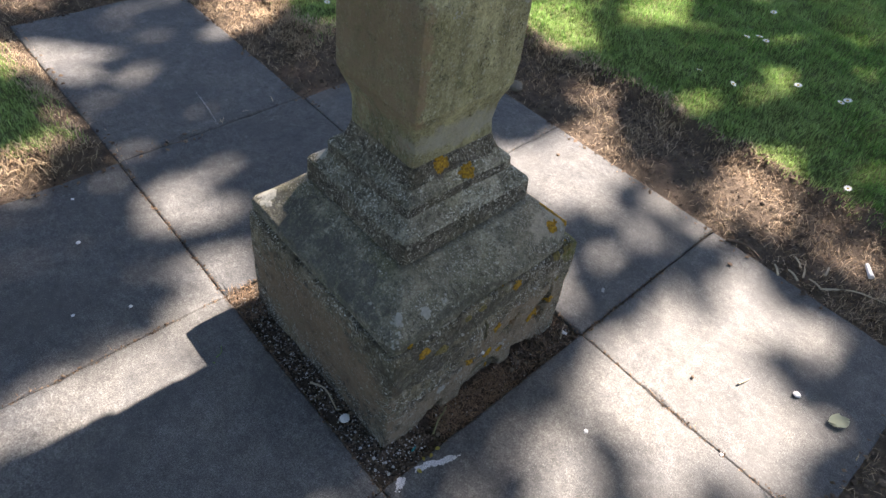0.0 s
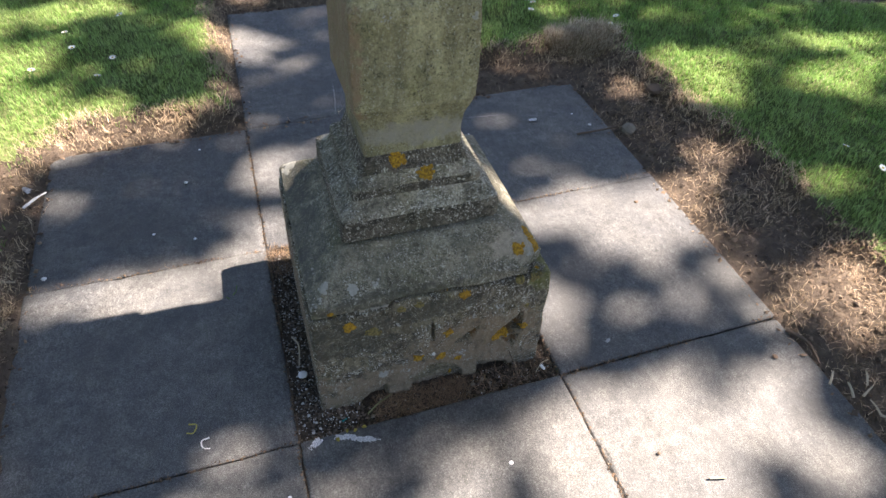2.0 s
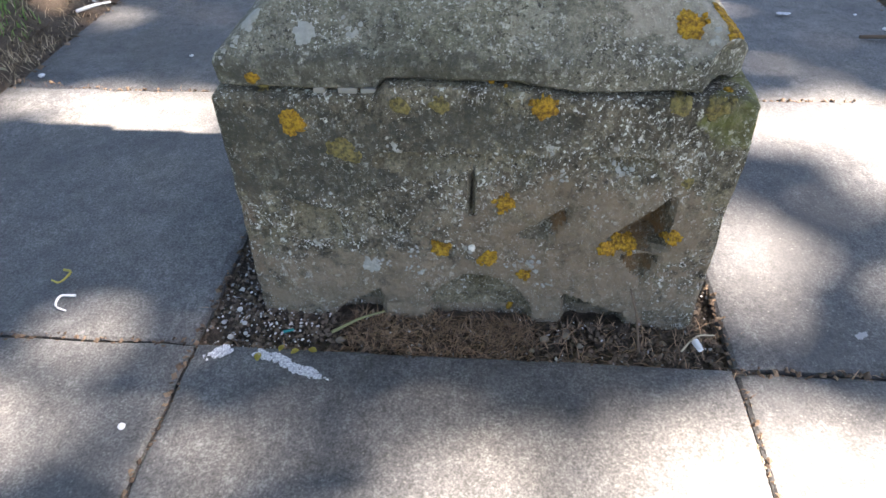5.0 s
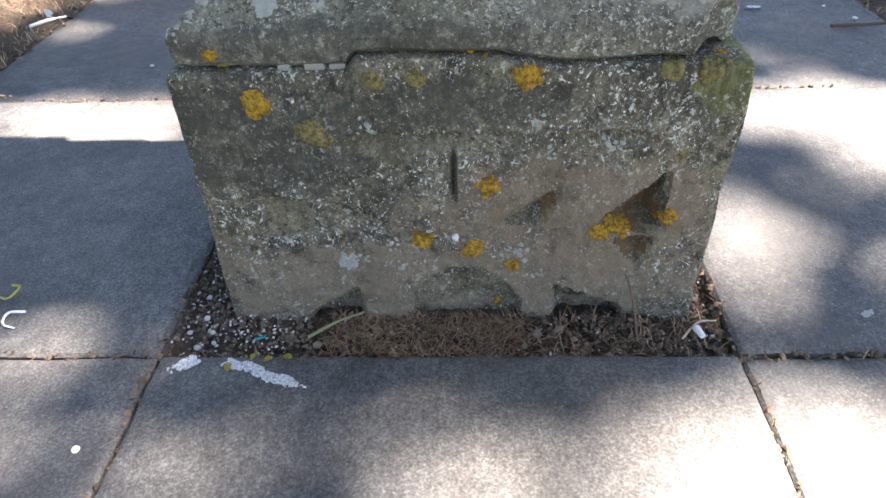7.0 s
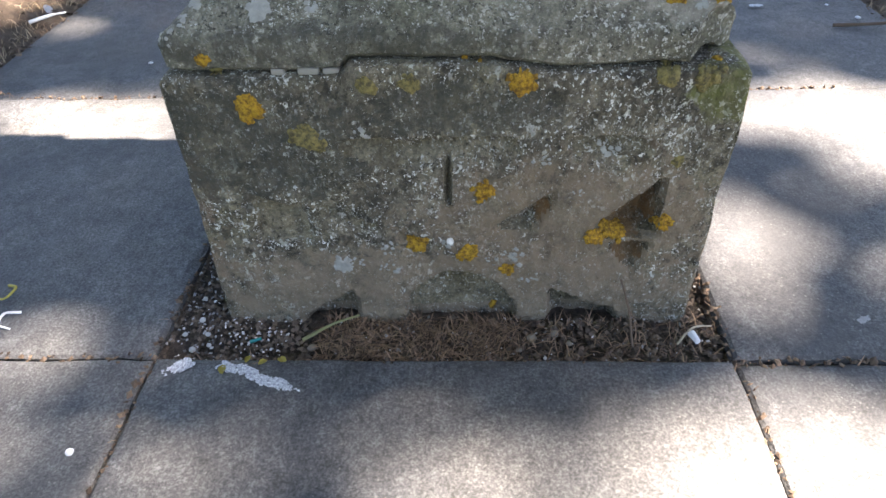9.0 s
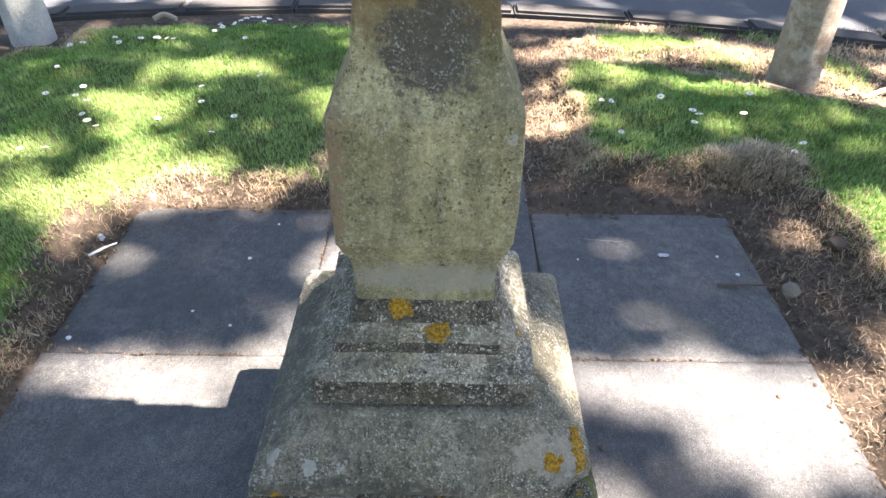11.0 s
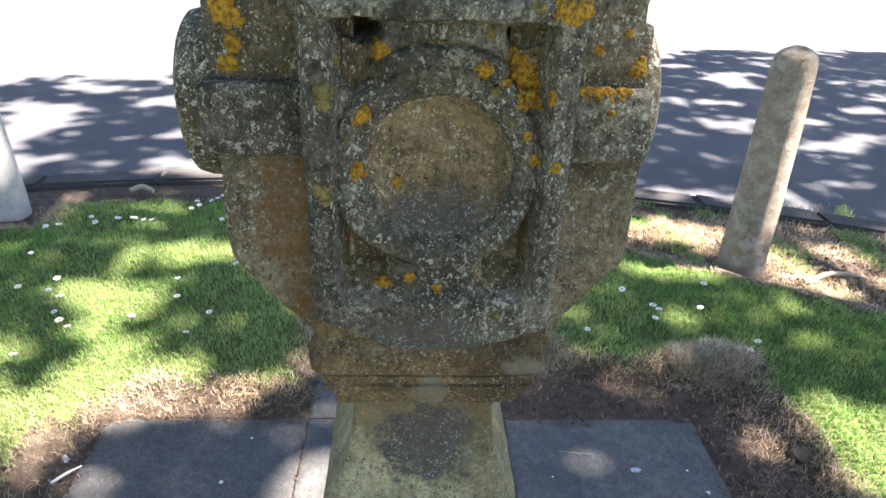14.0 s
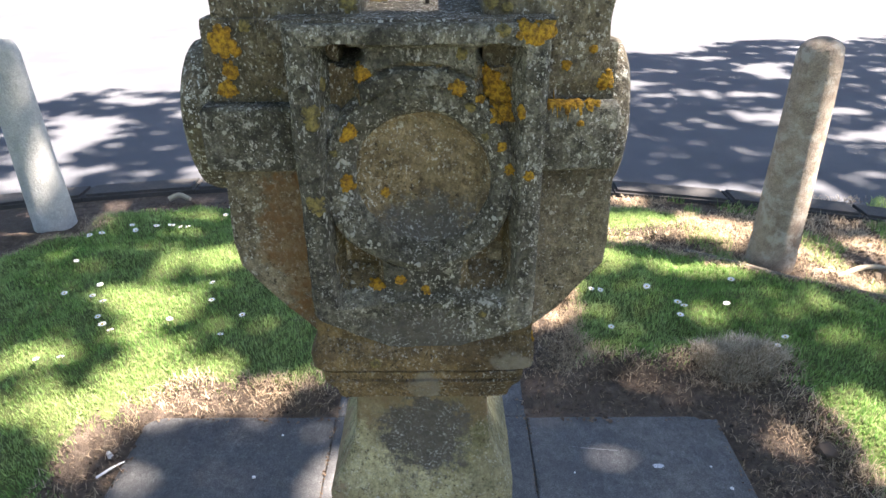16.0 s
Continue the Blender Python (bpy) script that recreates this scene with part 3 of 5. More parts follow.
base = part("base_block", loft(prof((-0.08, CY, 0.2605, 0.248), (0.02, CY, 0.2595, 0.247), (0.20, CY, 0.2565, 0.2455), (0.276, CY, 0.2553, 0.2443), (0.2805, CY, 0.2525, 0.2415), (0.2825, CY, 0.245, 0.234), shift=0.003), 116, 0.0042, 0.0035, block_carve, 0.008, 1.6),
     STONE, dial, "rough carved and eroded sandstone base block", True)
base.data.materials.append(STONE_BROWN)
for p in base.data.polygons:
    c = p.center
    if -0.231 < c.y + 0.001 * noise.noise(c * 50) < -0.19 and 0.0 < c.z < 0.225 and abs(c.x - 0.012) < 0.225:
        p.material_index = 1
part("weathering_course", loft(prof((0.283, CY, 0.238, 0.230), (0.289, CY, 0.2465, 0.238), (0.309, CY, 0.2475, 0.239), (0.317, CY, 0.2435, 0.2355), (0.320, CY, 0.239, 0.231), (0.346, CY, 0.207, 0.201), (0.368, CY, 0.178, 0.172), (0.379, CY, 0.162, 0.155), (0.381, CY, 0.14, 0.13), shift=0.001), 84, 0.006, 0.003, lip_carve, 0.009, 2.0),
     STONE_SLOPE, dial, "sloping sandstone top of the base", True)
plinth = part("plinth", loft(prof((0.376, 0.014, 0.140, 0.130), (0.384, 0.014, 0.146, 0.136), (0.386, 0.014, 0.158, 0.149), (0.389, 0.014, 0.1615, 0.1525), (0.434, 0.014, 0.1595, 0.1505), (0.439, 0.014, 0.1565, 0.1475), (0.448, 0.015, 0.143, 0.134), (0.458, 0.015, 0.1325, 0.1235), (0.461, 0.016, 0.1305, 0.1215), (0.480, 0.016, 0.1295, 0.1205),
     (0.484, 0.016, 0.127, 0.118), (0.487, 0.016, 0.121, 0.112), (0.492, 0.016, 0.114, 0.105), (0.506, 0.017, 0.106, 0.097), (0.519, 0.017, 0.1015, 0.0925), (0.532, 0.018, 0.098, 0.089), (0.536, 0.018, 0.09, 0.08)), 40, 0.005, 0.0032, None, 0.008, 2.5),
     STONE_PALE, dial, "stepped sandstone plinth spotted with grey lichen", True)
# Shade of the upright faces is put in as darker stone, upper slope included
plinth.data.materials.append(STONE_SHADED)
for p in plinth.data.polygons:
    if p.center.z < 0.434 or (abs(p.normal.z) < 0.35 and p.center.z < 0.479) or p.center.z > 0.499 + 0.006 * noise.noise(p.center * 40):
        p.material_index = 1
part("shaft", loft(prof((0.520, 0.018, 0.0965, 0.0885), (0.566, 0.018, 0.0965, 0.0885), (0.586, 0.018, 0.0975, 0.0895), (0.600, 0.019, 0.1000, 0.092), (0.614, 0.019, 0.1045, 0.097), (0.627, 0.019, 0.1100, 0.103), (0.636, 0.019, 0.1125, 0.106), (0.639, 0.019, 0.1145, 0.108), (0.700, 0.020, 0.1150, 0.108), (0.812, 0.020, 0.1130, 0.107), (0.816, 0.020, 0.1120, 0.106),
     (0.822, 0.020, 0.1080, 0.102), (0.838, 0.020, 0.0990, 0.094), (0.856, 0.020, 0.0905, 0.0865), (0.876, 0.020, 0.0840, 0.080), (0.900, 0.020, 0.0795, 0.076), (0.925, 0.020, 0.0775, 0.074), (0.955, 0.020, 0.0775, 0.074)), 30, 0.007, 0.0028, None, 0.007, 2.5),
     STONE_LIGHT, dial, "pale olive sandstone shaft with a waisted top", True)
part("capital", loft(prof((0.935, 0.020, 0.0765, 0.0730), (0.948, 0.020, 0.0785, 0.0745), (0.950, 0.020, 0.0910, 0.0840), (0.953, 0.020, 0.0965, 0.0880), (0.962, 0.020, 0.0985, 0.0895), (0.969, 0.020, 0.1020, 0.0920), (0.977, 0.020, 0.1090, 0.0965), (0.982, 0.020, 0.1115, 0.0980), (0.9835, 0.020, 0.1085, 0.0950), (0.985, 0.020, 0.1085, 0.0950), (0.9865, 0.020, 0.1120, 0.0980), (0.995, 0.020, 0.1125, 0.0985),
     (0.9965, 0.020, 0.1090, 0.0950), (0.998, 0.020, 0.1090, 0.0950), (0.9995, 0.020, 0.1185, 0.1010), (1.003, 0.020, 0.1225, 0.1035), (1.020, 0.020, 0.1230, 0.1040), (1.026, 0.020, 0.1190, 0.0985), (1.034, 0.020, 0.1160, 0.090), (1.050, 0.020, 0.113, 0.076), shift=0.003), 36, 0.004, 0.0034, None, 0.007, 3.0),
     STONE_CAP, dial, "brown moulded sandstone capital", True)

# the head: a core with side wings, a front dial and side dials
XC = 0.026
part("head_core", loft([(1.012, XC, 0.060, 0.105, 0.043), (1.03, XC, 0.060, 0.112, 0.045), (1.10, XC, 0.060, 0.118, 0.045), (1.352, XC, 0.060, 0.12, 0.045), (1.360, XC, 0.060, 0.116, 0.043)], 18, 0.02, 0.002), STONE_OCHRE, dial, "", True)


def wing(side):
    s = side
    poly = [(0.07, 1.016), (0.118, 1.018), (0.150, 1.050), (0.196, 1.108), (0.199, 1.135), (0.196, 1.225), (0.07, 1.225)]
    body = part("wing", prism([(XC + s * a, b) for a, b in poly], -0.036, 0.082, 0.007, 2, 0.0016), STONE_BROWN, dial, "side wing stained ochre below its band", True)
    edge = 0.203 if s < 0 else 0.190
    part("band", box(min(XC + s * 0.07, XC + s * edge), max(XC + s * 0.07, XC + s * edge), -0.056, 0.098, 1.222, 1.287, 0.008, 3, 0.0014), STONE_CRUST, body, "projecting grey stone band", True)
    top = 1.362 if s < 0 else 1.34
    wide = 0.194 if s < 0 else 0.186
    part("shoulder", box(min(XC + s * 0.07, XC + s * wide), max(XC + s * 0.07, XC + s * wide), -0.038, 0.086, 1.284, top, 0.006, 2, 0.0014), STONE_BROWN, body, "", True)
    # round side dial
    bm = bmesh.new()
    prf = [(0.0, 0.012), (0.045, 0.014), (0.056, 0.020), (0.060, 0.030), (0.068, 0.034), (0.076, 0.030), (0.080, 0.018), (0.080, -0.05)]
    last = None
    for rad, off in prf:
        vs = []
        for a in range(40):
            th = 2 * math.pi * a / 40
            q = Vector((XC + s * ((0.196 if s < 0 else 0.172) + off), 0.032 + 0.86 * max(rad, 0.0005) * math.cos(th), 1.254 + max(rad, 0.0005) * math.sin(th)))
            vs.append(bm.verts.new(q + q.normalized() * 0.002 * noise.noise(q * 30)))
        if last:
            for a in range(40):
                bm.faces.new((last[a], last[(a + 1) % 40], vs[(a + 1) % 40], vs[a]))
        last = vs
    part("side_dial", bm, STONE, body, "round hollow dial on the side of the head", True)


wing(-1)
wing(1)


def plate_depth(x, z):
    """How deep the front dial lies behind the plate's face."""
    u, w = x - 0.029, z - 1.217
    half = 0.1145
    d = 0.0
    left, right = x - (0.029 - half), (0.029 + half) - x
    zb = plate_bottom(x)
    # sunk field within the border
    side = min(left, right) - 0.022
    topm = 1.345 - z
    low = z - 1.082
    d = (0.034 + 0.010 * soft(1.18 - z, 0.05)) * soft(min(side, topm), 0.010) * soft(low, 0.032)
    r = math.hypot(u, w / 1.06)
    # hood above the disc and tongue below it
    if 0.05 < w < 0.132 and abs(u) < 0.055 + 0.004:
        if r > 0.086:
            d = min(d, 0.012 + 0.02 * (1 - soft(0.059 - abs(u), 0.008)))
    if -0.135 < w < -0.07 and abs(u) < 0.048 and r > 0.09:
        d = min(d, 0.012 + 0.10 * max(0, -0.088 - w) * 0.9 + 0.012 * (1 - soft(0.048 - abs(u), 0.012)))
    # scooped lower edge
    if z < 1.085:
        d = max(d, 0.004 * soft(0.075 - math.hypot(u, (z - 1.06) * 1.3), 0.02))
        d += 0.06 * max(0, 1.05 - z)
    # dark hollows in the upper corners and a thin channel under the hood
    for hu in (-0.067, 0.071):
        d += 0.052 * soft(0.021 - math.hypot(u - hu, (z - 1.334) * 1.7), 0.009)
    d += 0.007 * soft(0.003 - abs(math.hypot(u, w / 1.04) - 0.1045), 0.002) * soft(w - 0.03, 0.02) * soft(0.07 - abs(u), 0.01)
    # rounded outer edges
    e = min(left, right, 1.362 - z)
    if e < 0.008:
        d += 0.006 * (1 - e / 0.008) ** 2
    return d


def plate_bottom(x):
    u = x - 0.024
    return 1.012 + (0.52 * -u if u < 0 else 0.40 * u) * soft(abs(u), 0.03)


def relief(x0, x1, bottom, ztop, yface, depth, yback, nx, nz):
    bm = bmesh.new()
    grid = []
    for i in range(nx + 1):
        x = x0 + (x1 - x0) * i / nx
        col = []
        for j in range(nz + 1):
            zb = bottom(x)
            z = zb + (ztop - zb) * j / nz
            w = 0.0012 * noise.noise(Vector((x * 40, z * 40, 1))) + 0.0016 * noise.noise(Vector((x * 14, z * 14, 6)))
            col.append(bm.verts.new((x + 0.6 * w, yface + depth(x, z) + w * 1.4, z + w * 0.5)))
        grid.append(col)
    for i in range(nx):
        for j in range(nz):
            bm.faces.new((grid[i][j], grid[i + 1][j], grid[i + 1][j + 1], grid[i][j + 1]))
    got = bmesh.ops.extrude_edge_only(bm, edges=[e for e in bm.edges if e.is_boundary])
    for q in got["geom"]:
        if isinstance(q, bmesh.types.BMVert):
            q.co.y = yback
    return bm


plate = part("dial_plate", relief(-0.0855, 0.1435, plate_bottom, 1.362, -0.080, plate_depth, 0.0, 100, 130), STONE_CRUST, dial, "square frame carved round a sunk field", True)
plate.data.materials.append(STONE_OCHRE)
for p in plate.data.polygons:
    if p.center.y > -0.062 + 0.004 * noise.noise(p.center * 45) and p.center.z > 1.066 and (abs(p.normal.y) > 0.3 or p.center.z < 1.2):
        p.material_index = 1
part("apron", prism([(-0.088, 1.016), (0.144, 1.016), (0.146, 1.085), (-0.090, 1.092)], -0.068, -0.010, 0.006, 2, 0.002), STONE_CAP, dial, "brown sloping stone below the dial plate", True)


def lathe(rows, steps=96, squash=1.04):
    """A dial turned about the axis that points out of the plate: rows are radius and y."""
    bm = bmesh.new()
    last = None
    for rad, y in rows:
        vs = []
        for a in range(steps):
            th = 2 * math.pi * a / steps
            u, w = rad * math.cos(th), rad * math.sin(th) * squash
            q = Vector((0.027 + u + 0.010 * max(0, 1 - rad / 0.09), y + 0.010 * (w + 0.09) / 0.18, 1.217 + w))
            q.y += 0.0035 * noise.noise(q * 22) + 0.0022 * noise.noise(q * 55) + 0.001 * noise.noise(q * 130)
            q.x += u * 0.10 * noise.noise(q * 16)
            q.z += w * 0.10 * noise.noise(q * 16)
            vs.append(bm.verts.new(q))
        if last:
            for a in range(steps):
                bm.faces.new((last[a], last[(a + 1) % steps], vs[(a + 1) % steps], vs[a]))
        last = vs
    return bm


part("dial_ring", lathe([(0.060, -0.050), (0.063, -0.060), (0.067, -0.067), (0.075, -0.0715), (0.083, -0.074), (0.090, -0.071), (0.0945, -0.062), (0.096, -0.048), (0.096, -0.025)]), STONE_CRUST, dial, "round raised dial rim crusted with grey lichen", True)
part("dial_dish", lathe([(0.0005, -0.040), (0.012, -0.040), (0.025, -0.041), (0.038, -0.044), (0.050, -0.049), (0.058, -0.055), (0.0645, -0.062)]), STONE_OCHRE, dial, "shallow olive-brown dish of the dial", True)
part("slot_floor", box(-0.10, 0.15, -0.066, 0.105, 1.345, 1.3645, 0.004, 2, 0.001), STONE, dial, "lichen-covered ledge between the uprights", True)
part("upright", box(-0.157, -0.022, -0.034, 0.100, 1.355, 1.520, 0.006, 2, 0.0016), STONE_BROWN, dial, "taller squared stone upright", True)
part("upright", prism([(0.086, 1.30), (0.206, 1.30), (0.201, 1.36), (0.210, 1.426), (0.086, 1.430)], -0.042, 0.125, 0.006, 2, 0.0018), STONE_BROWN, dial, "shorter stone upright with a damp olive inner side", True)
part("pin", tube([(0.036, 0.03, 1.362), (0.036, 0.03, 1.378)], [0.0022, 0.0022], 8), plain("dark_iron", (0.05, 0.045, 0.04), 0.6, 0.8), dial, "short dark metal gnomon pin")


MORTAR = plain("pale_mortar", (0.27, 0.255, 0.22), 0.95)
for x0, x1 in ((-0.140, -0.128), (-0.116, -0.096), (-0.093, -0.078)):
    part("mortar", box(x0, x1, CY - 0.2365, CY - 0.20, 0.2800, 0.2875, 0.003, 2, 0.0018), MORTAR, dial, "pale crumb of mortar in the joint", True)
part("rivet", tube([(0.0125, -0.222, 0.1035), (0.0125, -0.2405, 0.1035), (0.0125, -0.2415, 0.1035)], [0.0036, 0.0034, 0.0018], 10, 0.6), plain("whitened_metal", (0.66, 0.66, 0.62), 0.6), dial, "small whitened metal benchmark stud", True)


SKIN_V, SKIN_F = [], []
for ob in dial.children_recursive:
    n = len(SKIN_V)
    SKIN_V += [tuple(q.co) for q in ob.data.vertices]
    SKIN_F += [tuple(i + n for i in p.vertices) for p in ob.data.polygons]
SKIN = BVHTree.FromPolygons(SKIN_V, SKIN_F)


def lichen(x, z, r, mat, way=(0, 1, 0), start=None, small=False):
    """A lobed crust of lichen that follows the stone, found along a line onto it."""
    way = Vector(way)
    if mat is GREY and not small and r < 0.0095:
        near = random.Random(int(r * 1e5) + int(x * 1e4))
        for _ in range(9):
            du, dv = near.gauss(0, r * 0.75), near.gauss(0, r * 0.6)
            at = Vector(start) + Vector((du, dv, 0)) if start else Vector((x + du, -0.6, z + dv))
            lichen(x + du, z + dv, r * near.uniform(0.14, 0.42), mat, way, at, True)
        return
    o = Vector(start) if start else Vector((x, -0.6, z))
    hit = SKIN.ray_cast(o, way)
    if hit[0] is None:
        return
    a = hit[1].orthogonal().normalized()
    b = hit[1].cross(a)
    bm = bmesh.new()
    sd = Vector((x * 50, z * 50, r * 900))

    def put(u, v, h):
        for back in (1.0, 0.6, 0.25):
            q = hit[0] + (a * u + b * v) * back
            g = SKIN.ray_cast(q - way * 0.03, way, 0.06)
            if g[0] is not None and (g[0] - q).length < 0.012:
                return bm.verts.new(g[0] + g[1] * h)
        return bm.verts.new(hit[0] + hit[1] * h)
    thick = 0.3 if mat is GREY else 0.75
    mid = put(0, 0, 0.003 * thick)
    rings = []
    m = 16 if small else 44
    for f, h in ((0.4, 0.0032), (0.75, 0.0028), (1.0, 0.0004)):
        vs = []
        for k_ in range(m):
            th = 2 * math.pi * k_ / m
            rad = r * f * (1 + 0.35 * noise.noise(Vector((math.cos(th) * 1.6, math.sin(th) * 1.6, 0)) + sd) * f + 0.22 * noise.noise(Vector((math.cos(th) * 4, math.sin(th) * 4, 3)) + sd) * f * f + 0.25 * noise.noise(Vector((math.cos(th) * 11, math.sin(th) * 11, 5)) + sd) * f * f)
            vs.append(put(math.cos(th) * rad, math.sin(th) * rad, h * thick * (1 + 0.5 * noise.noise(Vector((th * 3, f * 9, r * 99))))))
        rings.append(vs)
    for k_ in range(m):
        bm.faces.new((mid, rings[0][k_], rings[0][(k_ + 1) % m]))
        for p, q in zip(rings, rings[1:]):
            bm.faces.new((p[k_], q[k_], q[(k_ + 1) % m], p[(k_ + 1) % m]))
    part("lichen", bm, mat, dial, "", True)
    if r > 0.0065 and not small:
        near = random.Random(int(r * 1e5) + int(x * 1e4))
        for _ in range(5):
            th, far = near.uniform(0, 6.3), r * near.uniform(0.75, 1.25)
            lichen(x + far * math.cos(th), z + far * math.sin(th), r * near.uniform(0.22, 0.45), mat, way, o + (a * math.cos(th) + b * math.sin(th)) * far, True)


# on the front of the base
for x, z, r in ((-0.162, 0.255, 0.012), (0.047, 0.163, 0.0105), (-0.021, 0.100, 0.0105), (0.031, 0.087, 0.010), (0.073, 0.063, 0.007), (0.225, 0.124, 0.009),
                (0.036, 0.292, 0.007), (0.077, 0.274, 0.011), (-0.195, 0.297, 0.006), (0.178, 0.108, 0.013), (0.16, 0.106, 0.009), (0.059, -0.004, 0.005)):
    lichen(x, z, r, YELLOW)
for x, z, r in ((-0.116, 0.223, 0.014), (-0.019, 0.274, 0.008), (0.236, 0.275, 0.011), (-0.056, 0.274, 0.008), (0.2246, 0.195, 0.006), (0.20, 0.278, 0.010), (-0.188, 0.284, 0.006)):
    lichen(x, z, r, OLIVE)
for x, z, r in ((-0.068, 0.228, 0.007), (0.162, 0.203, 0.007), (0.103, 0.198, 0.006), (0.182, 0.13, 0.006), (-0.102, 0.070, 0.010), (-0.085, 0.072, 0.006), (-0.055, 0.095, 0.007),
                (0.011, 0.099, 0.006), (-0.046, 0.062, 0.005), (-0.058, 0.068, 0.004), (0.080, 0.083, 0.008), (0.099, 0.050, 0.005), (0.057, 0.075, 0.005), (0.086, 0.232, 0.006), (0.136, 0.161, 0.004), (0.07, 0.085, 0.004),
                (-0.1975, 0.339, 0.012), (-0.144, 0.332, 0.010), (-0.103, 0.334, 0.007), (0.2245, 0.328, 0.008), (-0.225, 0.314, 0.008), (-0.21, 0.328, 0.007)):
    lichen(x, z, r, GREY)
# a dried white streak near the shaft's edge
for z, r in ((0.795, 0.0035), (0.791, 0.003), (0.786, 0.0022)):
    lichen(0.122, z, r, GREY, small=True)
# on the slopes of the base and plinth
for x, z, r in ((0.2007, 0.3396, 0.0125), (-0.0185, 0.518, 0.014), (0.037, 0.491, 0.014)):
    lichen(x, z, r, YELLOW)
for y, r in ((-0.139, 0.010), (-0.160, 0.012), (-0.182, 0.012), (-0.202, 0.010)):
    lichen(0.245, y, r, YELLOW, (0, 0, -1), (0.243, y, 0.6))
lichen(-0.21, 0.4, 0.018, GREY, (0, 0, -1), (-0.205, 0.215, 0.6))
lichen(-0.12, 0.5, 0.014, GREY, (0, 0, -1), (-0.118, 0.142, 0.6))
# on the head
for x, z, r in ((0.1316, 1.3569, 0.0135), (-0.0817, 1.4214, 0.016), (-0.095, 1.412, 0.010), (-0.058, 1.407, 0.006), (-0.148, 1.339, 0.012), (-0.145, 1.316, 0.007), (-0.149, 1.299, 0.008),
                (-0.0216, 1.319, 0.007), (0.0655, 1.3066, 0.007), (0.0901, 1.3047, 0.0135), (0.1102, 1.2891, 0.012), (0.100, 1.298, 0.011), (0.104, 1.280, 0.008), (-0.036, 1.265, 0.0075), (-0.042, 1.213, 0.007), (-0.007, 1.197, 0.005),
                (0.105, 1.251, 0.005), (0.113, 1.229, 0.0055), (0.130, 1.228, 0.005), (0.202, 1.305, 0.008), (0.163, 1.320, 0.005), (0.187, 1.334, 0.004), (-0.020, 1.098, 0.007), (0.032, 1.095, 0.005), (0.006, 1.108, 0.006)):
    lichen(x, z, r, YELLOW)
for x, z, r in ((-0.0676, 1.288, 0.007), (-0.0575, 1.308, 0.006), (-0.0516, 1.245, 0.004), (-0.071, 1.199, 0.008), (-0.066, 1.276, 0.005), (0.0672, 1.3356, 0.005), (0.102, 1.357, 0.0065), (-0.1255, 1.356, 0.0055), (-0.033, 1.374, 0.007), (0.102, 1.381, 0.005), (-0.036, 1.385, 0.005),
                (0.0758, 1.288, 0.0045), (0.09, 1.26, 0.004), (0.0908, 1.072, 0.004), (-0.0237, 1.012, 0.006), (-0.105, 1.297, 0.004)):
    lichen(x, z, r, OLIVE)
for x, z, r in ((-0.045, 1.20, 0.006), (-0.05, 1.185, 0.004), (0.02, 1.13, 0.006), (-0.045, 1.235, 0.005), (0.05, 1.285, 0.005), (0.098, 1.18, 0.005), (-0.02, 1.15, 0.005), (-0.04, 1.163, 0.003), (0.117, 1.07, 0.003), (0.12, 0.787, 0.005), (-0.03, 0.80, 0.006)):
    lichen(x, z, r, GREY)
for x, z, r in ((0.094, 1.375, 0.006), (0.097, 1.388, 0.008), (0.094, 1.402, 0.007), (0.098, 1.415, 0.006), (0.108, 1.37, 0.005), (-0.03, 1.40, 0.007), (-0.05, 1.395, 0.006), (-0.11, 1.43, 0.006)):
    lichen(x, z, r, OLIVE)
for x, y, r in ((-0.005, 0.08, 0.012), (0.015, 0.06, 0.009), (-0.015, 0.05, 0.008), (0.04, 0.085, 0.010), (0.062, 0.07, 0.008)):
    lichen(x, y + 2, r, OLIVE, (0, 0, -1), (x, y, 1.7))
for x, r in ((0.155, 0.010), (0.172, 0.009), (0.188, 0.007)):
    lichen(x, 1.5 + r, r, YELLOW, (0, 0, -1), (x, -0.049, 1.297))

# ---- bollards ----
def bollard(x, y, z0, lean, r, h, label, mat=None):
    ob = empty("bollard", label, "bollard", "bollards along the verge")
    pts, rad = [], []
    for t_, f in ((-0.12, 1.05), (0.0, 1.03), (0.15, 1.0), (0.3, 0.965), (0.45, 0.935), (0.6, 0.905), (0.75, 0.875), (0.88, 0.85), (0.93, 0.835), (0.965, 0.76), (0.985, 0.58), (1.0, 0.25)):
        pts.append((lean[0] * t_, lean[1] * t_, h * t_))
        rad.append(r * f)
    part("post", tube(pts[:8], rad[:8], 28, 0.05), mat or BOLLARD, ob, "", True)
    part("cap", tube(pts[7:], rad[7:], 28, 0.05), mat or BOLLARD, ob, "worn rounded top", True)
    ob.location = (x, y, z0)
    return ob


bollard(1.512, 1.875, 0.03, (-0.022, 0.0), 0.099, 0.965, "round-topped brownish grey concrete bollard standing in dry soil")
bollard(-1.968, 2.315, -0.02, (0.0, 0.0), 0.098, 0.96, "round-topped pale grey concrete bollard at the lawn edge", BOLLARD_PALE)


# ---- the shade tree beside the paving, out of view ----
def inside(x, y, spots, more=0.05):
    for ex, ey, rx, ry in spots:
        if ((x - ex) / (rx + more)) ** 2 + ((y - ey) / (ry + more)) ** 2 < 1 + 0.4 * noise.noise(Vector((x * 7, y * 7, 5))):
            return True
    return False


